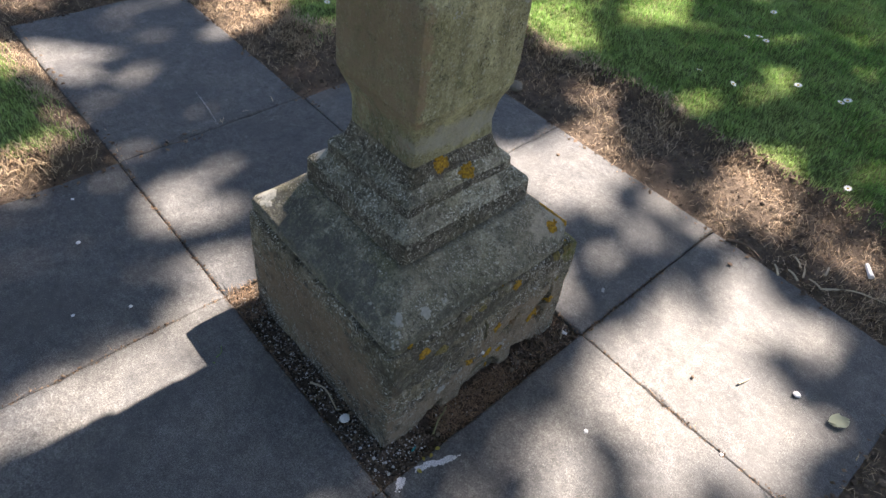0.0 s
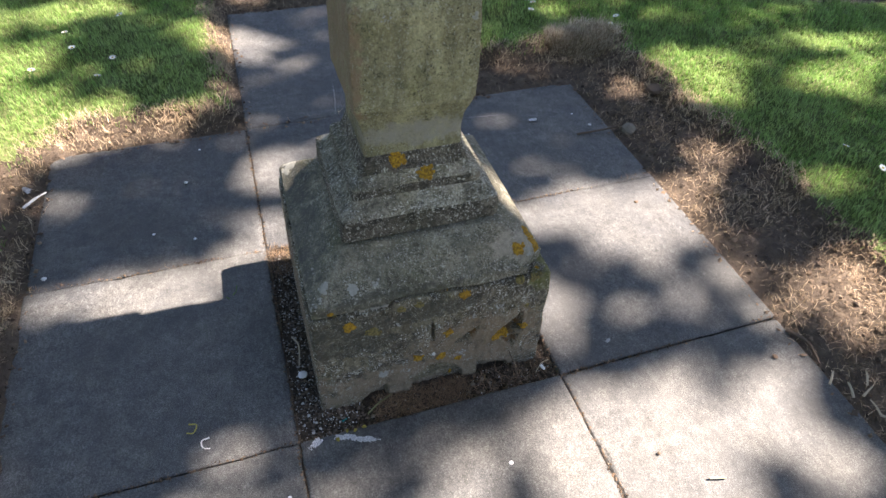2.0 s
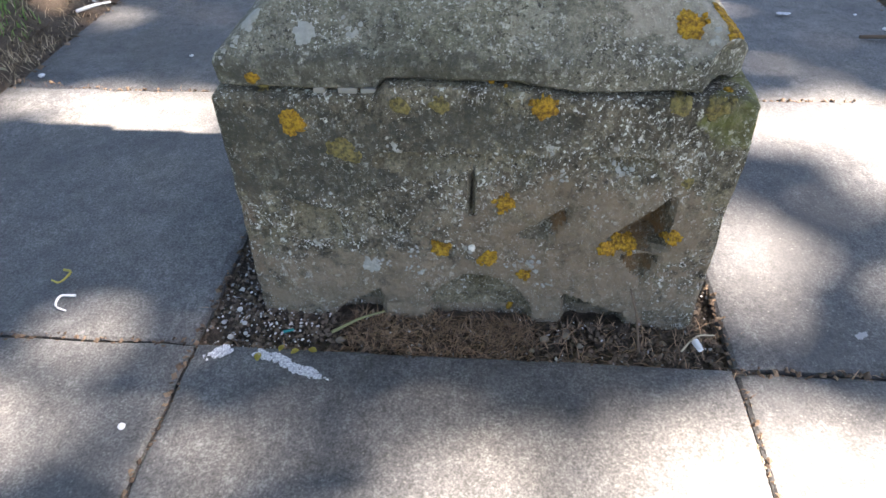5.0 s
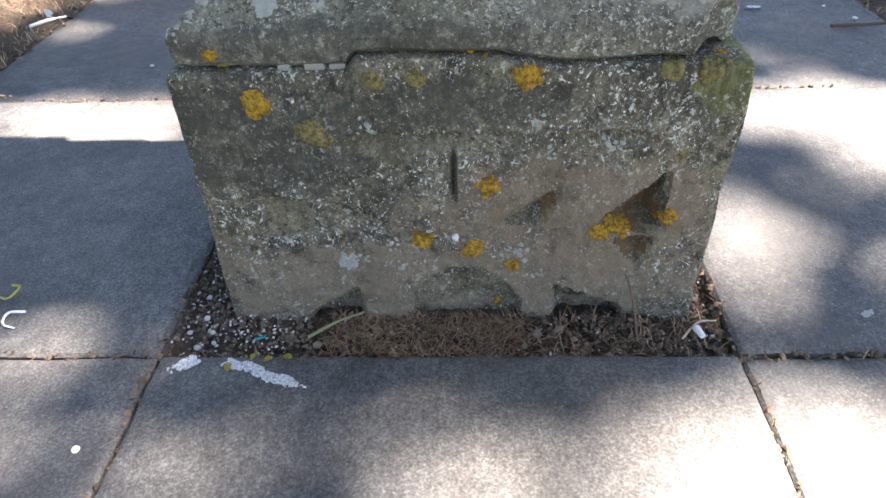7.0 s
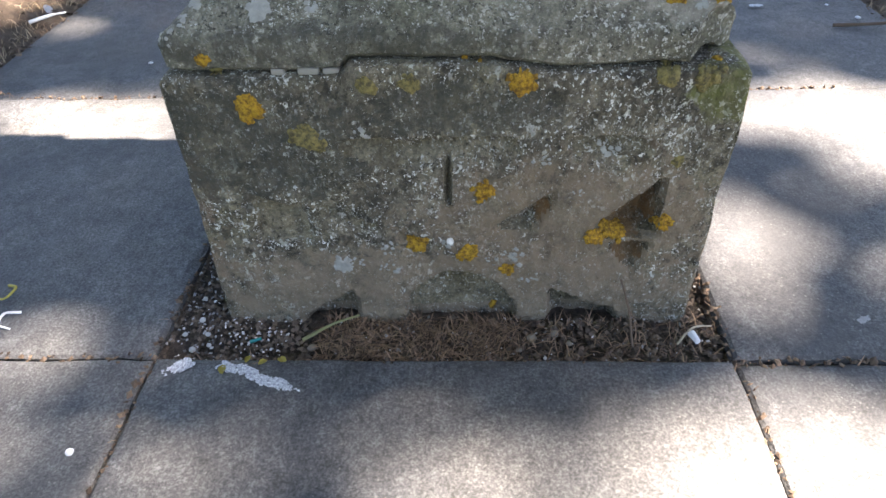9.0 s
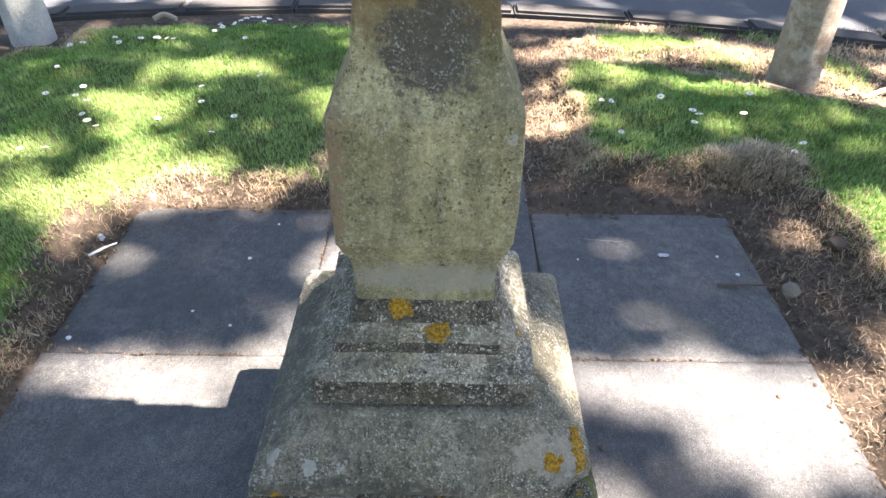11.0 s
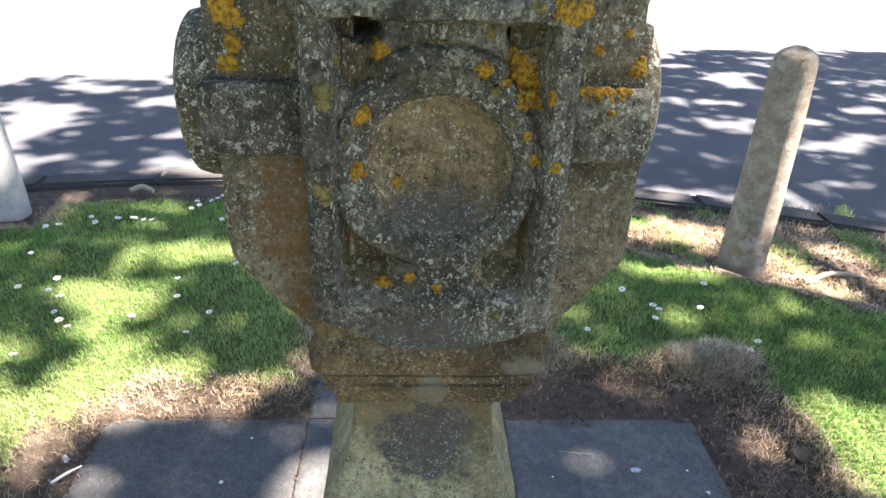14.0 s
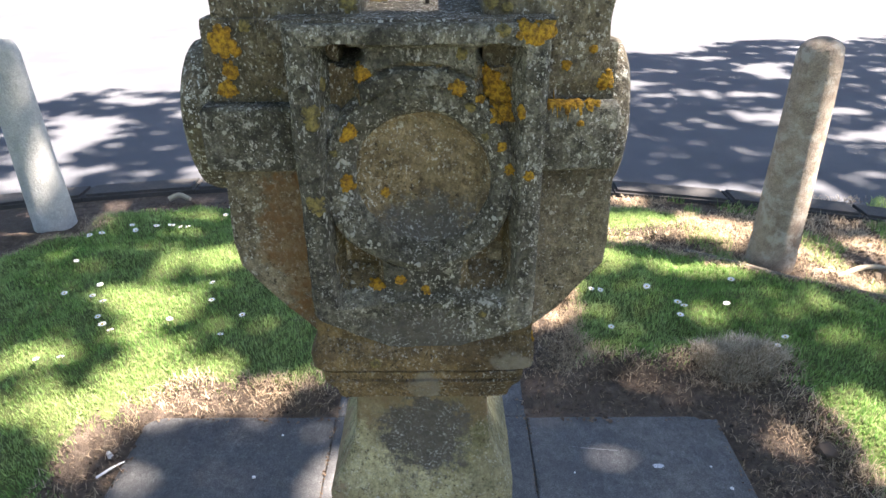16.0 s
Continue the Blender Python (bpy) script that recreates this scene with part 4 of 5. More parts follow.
def openness(x, y):
    """How far the crown lets the sun through to a place on the ground."""
    if y > 6.3 + 0.3 * min(x, 5.0) + 0.6 * noise.noise(Vector((x * 0.9, 0, 2))):
        return 1.0
    if y > 2.6:
        low = 0.07 if x < -0.6 else 0.27 if y > 3.2 else 0.05
        return 1.0 if noise.noise(Vector((x * 1.3, y * 3.2, 9))) > low else 0.0
    if inside(x, y, GAPS + LAWN_GAPS):
        return 1.0
    if inside(x, y, HALF, 0.02):
        return 0.7
    if inside(x, y, THIN + THIN_EDGE, 0.03):
        return 0.24 if x < -0.3 or y > 0.35 else 0.45
    if abs(x) > 1.0 or y > 1.0:
        return 0.15
    return 0.2 if 0.33 < x < 1.0 and -0.9 < y < 0.05 else 0.0


GAPS = [(0.05, 0.07, 0.03, 0.08), (-0.13, 0.09, 0.02, 0.05), (-0.46, 0.09, 0.02, 0.02), (-0.59, 0.11, 0.02, 0.02), (0.66, 0.22, 0.33, 0.07), (0.80, 0.11, 0.18, 0.10), (0.53, -0.46, 0.11, 0.11), (0.26, -0.47, 0.09, 0.09), (0.36, -0.70, 0.18, 0.08), (0.40, -0.10, 0.05, 0.10),
        (-0.47, -0.42, 0.07, 0.02), (-0.61, 0.245, 0.33, 0.05), (-0.26, 0.40, 0.07, 0.06), (-0.20, 0.66, 0.09, 0.08), (-0.28, 1.54, 0.20, 0.10), (-0.86, 0.065, 0.045, 0.035), (0.22, -0.40, 0.08, 0.05)]
THIN = [(-1.5, 1.8, 0.30, 0.22), (1.0, 1.4, 0.45, 0.18), (0.02, -0.50, 0.20, 0.07), (0.03, 0.05, 0.06, 0.06), (0.47, -0.08, 0.05, 0.12), (0.66, -0.11, 0.10, 0.05), (0.86, -0.10, 0.06, 0.05), (0.74, -0.26, 0.06, 0.04), (0.75, -0.51, 0.06, 0.05), (0.79, -0.67, 0.09, 0.06), (0.12, -0.38, 0.06, 0.07), (-0.15, -0.47, 0.12, 0.06), (-0.51, -0.46, 0.1, 0.08),
        (-0.42, -0.28, 0.05, 0.03), (-0.02, -0.18, 0.06, 0.03), (-0.37, 0.52, 0.04, 0.04), (-0.51, 0.63, 0.05, 0.04), (-0.86, 0.62, 0.05, 0.05), (-0.36, 0.78, 0.05, 0.06), (0.1, 1.48, 0.06, 0.04), (-0.24, 1.19, 0.06, 0.03), (-0.02, 1.13, 0.07, 0.04),
        (-0.85, 0.36, 0.06, 0.03), (0.45, -0.20, 0.1, 0.06)]
THIN_EDGE = [(1.15, -0.1, 0.2, 0.8), (-0.7, 1.04, 0.5, 0.07), (1.0, 1.1, 0.3, 0.1), (0.45, 0.72, 0.08, 0.06), (0.55, 0.45, 0.10, 0.06), (0.38, 0.95, 0.06, 0.05)]
HALF = [(1.09, 0.17, 0.08, 0.06), (0.92, -0.20, 0.07, 0.10), (0.38, -0.56, 0.22, 0.11), (0.62, -0.52, 0.18, 0.11), (0.0, -0.48, 0.24, 0.10), (-0.20, -0.44, 0.08, 0.06), (-0.51, -0.45, 0.10, 0.06), (0.62, -0.62, 0.12, 0.06), (0.43, -0.10, 0.08, 0.08), (-0.51, -0.23, 0.06, 0.05), (0.55, -0.71, 0.07, 0.05), (0.71, -0.40, 0.12, 0.03),
        (-1.36, 1.15, 0.11, 0.07), (-0.85, 1.05, 0.20, 0.06), (-1.27, 2.08, 0.15, 0.06), (-0.96, 0.74, 0.10, 0.05), (-0.74, 0.93, 0.21, 0.04), (0.85, 1.78, 0.31, 0.09), (1.22, 1.83, 0.22, 0.10), (0.44, 1.63, 0.11, 0.28),
        (1.47, -0.24, 0.26, 0.06), (1.75, 0.05, 0.30, 0.10), (-1.46, 1.12, 0.08, 0.08), (2.0, 0.75, 0.25, 0.15)]
LAWN_GAPS = [(-1.22, 1.54, 0.12, 0.11), (-1.10, 1.33, 0.07, 0.12), (-1.00, 1.16, 0.09, 0.08), (-0.96, 1.82, 0.17, 0.07), (-1.16, 0.90, 0.15, 0.09), (-0.44, 1.61, 0.06, 0.11),
             (0.70, 2.18, 0.24, 0.13), (1.33, 0.87, 0.09, 0.08), (1.26, 0.69, 0.06, 0.09), (1.84, 1.90, 0.22, 0.28), (1.41, 2.20, 0.20, 0.10), (1.02, 2.22, 0.24, 0.10), (2.15, 1.60, 0.20, 0.25), (1.25, 1.80, 0.16, 0.05), (0.90, 1.80, 0.16, 0.05), (1.75, 0.54, 0.16, 0.07), (1.42, 0.79, 0.07, 0.06), (1.20, -0.27, 0.20, 0.07)]

shade_tree = empty("tree", "tall broadleaf tree shading the lawn and paving", "tree")
trunk_pts = [(7.4, -1.6, -0.2), (7.35, -1.55, 2.0), (7.2, -1.3, 4.5), (7.1, -0.9, 7.0), (7.0, -0.3, 9.2)]
part("trunk", tube(trunk_pts, [0.34, 0.27, 0.23, 0.18, 0.11], 16, 0.15), BARK, shade_tree, "", True)
for tip in ((4.6, -1.4, 9.8), (5.5, 2.0, 10.0), (7.6, 4.6, 10.4), (9.6, 1.2, 10.2), (6.2, -2.6, 9.6), (9.2, 5.6, 10.6)):
    a = Vector((7.15, -1.1, 5.6))
    b = Vector(tip)
    part("limb", tube([a, a.lerp(b, 0.35) + Vector((0, 0, 0.7)), a.lerp(b, 0.7) + Vector((0, 0, 0.5)), b], [0.12, 0.09, 0.06, 0.025], 8, 0.1), BARK, shade_tree)


def crown():
    rng = np.random.default_rng(5)
    verts, faces = [], []
    step = 0.085
    for gx in np.arange(-4.6, 7.6, step):
        for gy in np.arange(-1.6, 8.9, step):
            big = gy > 2.6 or gx < -2 or gx > 2.2
            if big and rng.random() < 0.15:
                continue
            x, y = gx + rng.uniform(-0.04, 0.04), gy + rng.uniform(-0.04, 0.04)
            shut = rng.random() >= openness(x, y)
            reach = rng.uniform(10.2, 12.4)
            own = np.random.default_rng(int((gx + 9) * 1e4) * 7919 + int((gy + 9) * 1e4))
            if not shut:
                continue
            base = Vector((x, y, 0)) + SUN * reach
            for _ in range(3 if big or openness(x, y) > 0 else 5):
                c = base + Vector(own.normal(0, 0.022 if not big else 0.05, 3))
                d = Vector(own.normal(0, 1, 3))
                d = (d - SUN * d.dot(SUN) * 0.6).normalized()
                e = (d.cross(SUN) + Vector(own.normal(0, 0.3, 3))).normalized()
                s = own.uniform(0.065, 0.096)
                n = len(verts)
                verts += [c - d * s, c - d * 0.3 * s + e * 0.6 * s, c + d * 0.5 * s + e * 0.5 * s, c + d * s * 1.1, c + d * 0.5 * s - e * 0.5 * s, c - d * 0.3 * s - e * 0.6 * s]
                faces.append((n, n + 1, n + 2, n + 3, n + 4, n + 5))
    return mesh_from("crown", verts, faces, LEAF)


tagged(under(new("crown", crown()), shade_tree), "", kind="stuff")


# Added tree, never in view: its crown only cuts down the sky light
sky_blocker = empty("tree", "unseen broadleaf tree added behind the paving to block sky light", "tree")
part("trunk", tube([(-4.4, -5.6, -0.2), (-4.4, -5.5, 2.0), (-4.2, -5.2, 5.0), (-4.0, -5.0, 7.5)], [0.3, 0.24, 0.2, 0.1], 16, 0.15), BARK, sky_blocker, "", True)
for tip in ((-1.2, -1.5, 7.2), (-7.2, -1.4, 7.0), (-7.4, -8.0, 7.2), (-1.0, -8.2, 7.4), (-4.0, 0.2, 7.6)):
    a, b = Vector((-4.2, -5.2, 4.6)), Vector(tip)
    part("limb", tube([a, a.lerp(b, 0.4) + Vector((0, 0, 0.6)), b], [0.1, 0.07, 0.03], 8, 0.1), BARK, sky_blocker)


def round_crown():
    rng = np.random.default_rng(8)
    verts, faces = [], []
    for _ in range(13000):
        q = Vector(rng.normal(0, 1, 3)).normalized() * rng.uniform(0.55, 1.0) ** 0.5
        c = Vector((-4.2 + q.x * 5.0, -2.2 + q.y * 6.4, 6.6 + q.z * 1.9))
        if noise.noise(c * 0.8) < -0.12:
            continue
        d = Vector(rng.normal(0, 1, 3)).normalized()
        e = d.cross(Vector(rng.normal(0, 1, 3))).normalized()
        s = rng.uniform(0.12, 0.2)
        n = len(verts)
        verts += [c - d * s, c + e * 0.6 * s, c + d * s * 1.1, c - e * 0.6 * s]
        faces.append((n, n + 1, n + 2, n + 3))
    return mesh_from("crown", verts, faces, LEAF)


tagged(under(new("crown", round_crown()), sky_blocker), "", kind="stuff")


# ---- grass and litter ----
def on_slab(x, y):
    return -0.12 < slab_depth(x, y) < 0.0 and max(abs(x), abs(y)) > 0.5


def blades(name, count, area, keep, length, width, flat, mat, seed, lift=0.0):
    """Many thin bent blades on the ground, in one mesh."""
    rng = np.random.default_rng(seed)
    V, F = [], []
    x0, x1, y0, y1 = area
    made = 0
    tries = 0
    while made < count and tries < count * 6:
        tries += 1
        x, y = rng.uniform(x0, x1), rng.uniform(y0, y1)
        f = keep(x, y)
        if f <= 0 or rng.random() > f:
            continue
        L = rng.uniform(*length)
        w = rng.uniform(*width) * 0.5
        th = rng.uniform(0, 2 * math.pi)
        ln = rng.uniform(*flat)
        dx, dy = math.cos(th), math.sin(th)
        z = (0.003 if on_slab(x, y) else ground_z(x, y)) + lift
        up = math.sqrt(max(0.0, 1 - ln * ln))
        px, py = -dy * w, dx * w
        n = len(V)
        mx, my, mz = x + dx * L * ln * 0.4, y + dy * L * ln * 0.4, z + L * up * 0.6
        ex, ey, ez = x + dx * L * ln, y + dy * L * ln, z + L * up * 0.95
        V += [(x - px, y - py, z - 0.004), (x + px, y + py, z - 0.004), (mx - px * 0.8, my - py * 0.8, mz), (mx + px * 0.8, my + py * 0.8, mz), (ex, ey, ez)]
        F += [(n, n + 1, n + 3, n + 2), (n + 2, n + 3, n + 4)]
        made += 1
    return new(name, mesh_from(name, V, F, mat))


def in_lawn(x, y):
    d = lawn_depth(x, y)
    return 0 if d < -0.02 else min(1.0, 0.25 + d / 0.12)


lawn = tagged(blades("lawn_grass", 110000, (-2.7, -0.3, -0.6, 2.6), in_lawn, (0.010, 0.028), (0.002, 0.004), (0.2, 0.85), GRASS, 1), "short green mown grass with daisies", "grass", kind="stuff")
lawn2 = tagged(blades("lawn_grass", 110000, (0.5, 3.2, -1.0, 2.5), in_lawn, (0.010, 0.028), (0.002, 0.004), (0.2, 0.85), GRASS, 2), "short green mown grass with daisies", "grass", kind="stuff")


def in_straw(x, y):
    """Matted dead grass along the lawn edges."""
    d, e = lawn_depth(x, y), slab_depth(x, y)
    if e < 0.012 or d > 0.13 or y < 0.5 * abs(x) - 0.6:
        return 0
    patchy = 0.62 + 0.9 * noise.noise(Vector((x * 4.5, y * 4.5, 2)))
    tuft = math.exp(-((x - 1.07) / 0.13) ** 2 - ((y - 1.13) / 0.08) ** 2)
    if x < -0.97 and y < 0.9:
        patchy *= 0.25
    return max(0.0, 1 - abs(d) / (0.11 if d < 0 else 0.07)) * max(0.12, patchy) + tuft


def in_trodden(x, y):
    """Loose straw strewn over the bare soil."""
    d, e = lawn_depth(x, y), slab_depth(x, y)
    if d > 0.03 or e < -0.03 or max(abs(x), abs(y)) < 0.85:
        return 0
    f = 0.05 + 0.45 * max(0, noise.noise(Vector((x * 3.6, y * 3.6, 7))) + 0.12)
    if x > 0.9 and y < 0.95:
        f += 0.5 * max(0, noise.noise(Vector((x * 6, y * 6, 17))) + 0.4)
    if 0.3 < x < 0.8 and y > 1.1:
        f += 0.4
    if x < -0.9 and y < 0.85:
        f *= 0.35
    if e < 0:
        f *= 0.12
    return f


def by_bollard(x, y):
    return 0.9 * max(0.0, 0.4 + noise.noise(Vector((x * 3, y * 3, 31)))) if lawn_depth(x, y) < -0.01 and y > 1.35 else 0.0


tagged(blades("dry_grass", 105000, (-2.2, 2.6, -0.8, 2.4), in_straw, (0.012, 0.036), (0.0010, 0.0024), (0.78, 0.995), STRAW, 3, 0.006), "pale straw-coloured dead grass matted along the lawn edges", "dry grass", kind="stuff")
tagged(blades("dead_grass_tuft", 3800, (0.86, 1.28, 1.0, 1.28), lambda x, y: 1.0 if ((x - 1.07) / 0.16) ** 2 + ((y - 1.13) / 0.075) ** 2 + 0.5 * noise.noise(Vector((x * 14, y * 14, 61))) < 1 else 0.0, (0.025, 0.065), (0.0016, 0.0030), (0.55, 0.98), BLEACHED, 7, 0.004), "raised tuft of bleached dead grass at the lawn corner", "dry grass", kind="stuff")
tagged(blades("loose_straw", 64000, (-1.7, 2.2, -1.2, 2.4), in_trodden, (0.007, 0.030), (0.0008, 0.0026), (0.90, 0.999), TAN, 4, 0.008), "brown and tan loose straw strewn over bare soil", "straw", kind="stuff")
tagged(blades("loose_straw", 9000, (0.75, 2.5, 1.5, 2.62), by_bollard, (0.015, 0.05), (0.002, 0.004), (0.75, 0.99), STRAW, 5, 0.004), "pale loose straw strewn round a bollard", "straw", kind="stuff")
tagged(blades("weedy_grass", 3500, (0.8, 2.5, 1.55, 2.6), lambda x, y: 1.0 if lawn_depth(x, y) < 0 and noise.noise(Vector((x * 4.2, y * 4.2, 41))) > 0.16 else 0.0, (0.015, 0.05), (0.002, 0.004), (0.2, 0.8), GRASS, 6), "thin green grass tufts in dry soil", "grass", kind="stuff")


def chips(name, count, area, keep, size, flat, mat, seed, lift=0.0):
    """Many small broken bits lying on the ground, in one mesh."""
    rng = np.random.default_rng(seed)
    V, F = [], []
    x0, x1, y0, y1 = area
    made = tries = 0
    while made < count and tries < count * 12:
        tries += 1
        x, y = rng.uniform(x0, x1), rng.uniform(y0, y1)
        f = keep(x, y)
        if f <= 0 or rng.random() > f:
            continue
        a = rng.uniform(*size) * 0.5
        th = rng.uniform(0, 6.3)
        b = a * rng.uniform(0.45, 0.9)
        c = a * flat * rng.uniform(0.6, 1.1)
        z = (0.001 if on_slab(x, y) else ground_z(x, y)) + c * 0.5 + lift
        tilt = rng.normal(0, 0.3, 2)
        n = len(V)
        for dx, dy, dz in ((a, 0, 0), (0, b, 0), (-a, 0, 0), (0, -b, 0), (a * 0.15, b * 0.1, c), (-a * 0.1, b * 0.1, -c)):
            k_ = rng.uniform(0.75, 1.2)
            dx, dy = dx * k_, dy * k_
            V.append((x + dx * math.cos(th) - dy * math.sin(th), y + dx * math.sin(th) + dy * math.cos(th), z + dz + dx * tilt[0] + dy * tilt[1]))
        F += [(n, n + 1, n + 4), (n + 1, n + 2, n + 4), (n + 2, n + 3, n + 4), (n + 3, n, n + 4), (n + 1, n, n + 5), (n + 2, n + 1, n + 5), (n + 3, n + 2, n + 5), (n, n + 3, n + 5)]
        made += 1
    return new(name, mesh_from(name, V, F, mat))


def shades(name, lo, hi, rough=0.95):
    q = Mat(name, rough)
    q.color(q.mix(q.island(), lo, hi))
    return q.m


CRUMB = shades("soil_crumb", (0.025, 0.019, 0.014), (0.20, 0.155, 0.118))
GRIT = shades("grit", (0.10, 0.095, 0.09), (0.62, 0.61, 0.60))
CHIP = shades("litter_chip", (0.04, 0.028, 0.02), (0.21, 0.15, 0.105))
NEEDLE = leafy("needle_litter", (0.03, 0.018, 0.012), (0.44, 0.30, 0.19), (0.12, 0.07, 0.042), 0.1)


def in_hole(x, y):
    return 1.0 if max(abs(x), abs(y)) < 0.302 and (abs(x - 0.012) > 0.25 or abs(y - 0.01) > 0.243) else 0.0


def in_soil(x, y):
    s, d = slab_depth(x, y), lawn_depth(x, y)
    if s < -0.03 or d > 0.06:
        return 0.0
    return (0.06 if s < 0 else 1.0) * 0.35 + 0.65 * max(0.0, noise.noise(Vector((x * 3.3, y * 3.3, 11))) + 0.3)


tagged(chips("soil_crumbs", 5500, (-0.305, 0.305, -0.305, 0.305), in_hole, (0.003, 0.012), 0.8, CRUMB, 21), "dark soil crumbs round the foot of the sundial", "soil", kind="stuff")
tagged(chips("grit", 1300, (-0.305, 0.305, -0.305, 0.305), lambda x, y: in_hole(x, y) * (1.0 if x < -0.17 else 0.12), (0.002, 0.0065), 0.7, GRIT, 22, 0.004), "pale grit among the soil at the sundial foot", "grit", kind="stuff")
tagged(chips("leaf_litter", 15000, (-1.6, 2.4, -1.2, 2.6), in_soil, (0.004, 0.019), 0.3, CHIP, 23), "dry brown leaf and bark litter on bare soil", "litter", kind="stuff")
tagged(chips("soil_clods", 3800, (-1.5, 2.3, -1.2, 2.6), in_soil, (0.005, 0.022), 0.6, shades("soil_clod", (0.05, 0.037, 0.027), (0.19, 0.14, 0.10)), 24), "crumbled dark soil beside the paving", "soil", kind="stuff")
tagged(blades("needle_litter", 1900, (-0.13, 0.30, -0.302, -0.238), lambda x, y: in_hole(x, y) * (1 if x < 0.09 else 0.22), (0.008, 0.028), (0.0008, 0.0018), (0.95, 0.999), NEEDLE, 25, 0.006), "brown needle litter at the sundial foot", "litter", kind="stuff")
tagged(blades("needle_litter", 260, (-0.303, -0.235, 0.20, 0.303), in_hole, (0.015, 0.04), (0.001, 0.002), (0.85, 0.99), NEEDLE, 28, 0.008), "rusty needle litter at the back of the sundial", "litter", kind="stuff")
tagged(blades("joint_litter", 3200, (-0.92, 0.92, -0.92, 0.92), lambda x, y: 1.0 if min(abs(abs(x) - H), abs(abs(y) - H)) < 0.009 and not in_hole(x, y) and noise.noise(Vector((x * 9, y * 9, 3))) > -0.15 else 0.0, (0.006, 0.022), (0.001, 0.002), (0.85, 0.99), NEEDLE, 26, 0.006), "brown litter caught in the paving joints", "litter", kind="stuff")

tagged(chips("joint_crumbs", 5200, (-0.92, 0.92, -0.92, 0.92), lambda x, y: 1.0 if min(abs(abs(x) - H), abs(abs(y) - H)) < 0.0065 and not in_hole(x, y) and noise.noise(Vector((x * 6, y * 6, 33))) > -0.22 else 0.0, (0.003, 0.010), 0.7, CHIP, 29, 0.009), "brown soil and leaf crumbs lodged in the paving joints", "litter", kind="stuff")
tagged(chips("dead_leaves", 900, (0.85, 2.5, 1.6, 2.6), by_bollard, (0.012, 0.04), 0.18, shades("dead_leaf", (0.12, 0.08, 0.05), (0.5, 0.38, 0.25)), 27, 0.006), "pale dead leaves lying round a bollard", "leaves", kind="stuff")

# ---- daisies ----
PETAL = plain("daisy_petal", (0.85, 0.85, 0.83))
HEART = plain("daisy_heart", (0.65, 0.45, 0.03))
STEM = plain("daisy_stem", (0.12, 0.22, 0.05))


def daisy_model():
    ob = tagged(new("daisy"), "small white daisy flower in the grass", "daisy", "daisies in the lawn")
    part("stem", tube([(0, 0, -0.01), (0.002, 0.001, 0.02), (0.002, 0, 0.038)], [0.0009, 0.0008, 0.0008], 5), STEM, ob)
    bm = bmesh.new()
    for i in range(14):
        th = 2 * math.pi * i / 14
        c, s_ = math.cos(th), math.sin(th)
        pts = ((0.002, -0.0012, 0), (0.008, -0.002, 0.0018), (0.0115, 0, 0.0012), (0.008, 0.002, 0.0018), (0.002, 0.0012, 0))
        bm.faces.new([bm.verts.new((0.002 + u * c - v * s_, u * s_ + v * c, 0.038 + w)) for u, v, w in pts])
    part("petals", bm, PETAL, ob, "ring of white petals")
    bm = bmesh.new()
    bmesh.ops.create_uvsphere(bm, u_segments=8, v_segments=5, radius=0.0034)
    bmesh.ops.transform(bm, matrix=pose(0.002, 0, 0.0385) @ Matrix.Diagonal((1, 1, 0.6, 1)), verts=bm.verts)
    part("heart", bm, HEART, ob, "yellow centre")
    return ob


LEFT_DAISIES = [(-1.45, 1.48), (-1.32, 1.44), (-1.34, 1.54), (-1.26, 1.40), (-1.24, 1.33), (-1.20, 1.27), (-1.16, 1.23), (-1.33, 1.07), (-1.26, 1.07), (-0.88, 1.54), (-0.85, 1.43), (-0.77, 1.22), (-0.72, 1.36), (-0.99, 1.32), (-0.69, 1.69), (-1.55, 1.76)]
RIGHT_DAISIES = [(0.92, 1.39), (0.95, 1.37), (0.91, 1.33), (1.12, 1.39), (0.85, 1.51), (1.21, 1.17), (1.26, 1.19), (0.63, 1.54), (0.66, 1.54), (0.65, 1.27), (1.21, 1.59),
                 (1.84, 0.18), (1.87, 0.14), (1.91, 0.12), (1.49, 0.16), (1.52, 0.05), (1.72, -0.26), (1.75, -0.29), (1.72, -0.12), (2.19, 0.23), (1.33, -0.49)]
clusters = random.Random(11)
BACK_DAISIES = [(clusters.gauss(x, sx), clusters.gauss(y, sy)) for x, y, sx, sy, n in ((-0.94, 2.36, 0.10, 0.07, 14), (-1.26, 2.10, 0.12, 0.04, 10), (-1.66, 2.02, 0.05, 0.03, 3)) for _ in range(n)]
first = None
for x, y in LEFT_DAISIES + BACK_DAISIES + RIGHT_DAISIES:
    m = pose(x, y, ground_z(x, y) - 0.004, random.uniform(-20, 8), random.uniform(-12, 12), random.uniform(0, 360)) @ Matrix.Scale(random.uniform(0.9, 1.2), 4)
    if first is None:
        first = daisy_model()
        first.matrix_basis = m
    else:
        copy_thing(first, m)

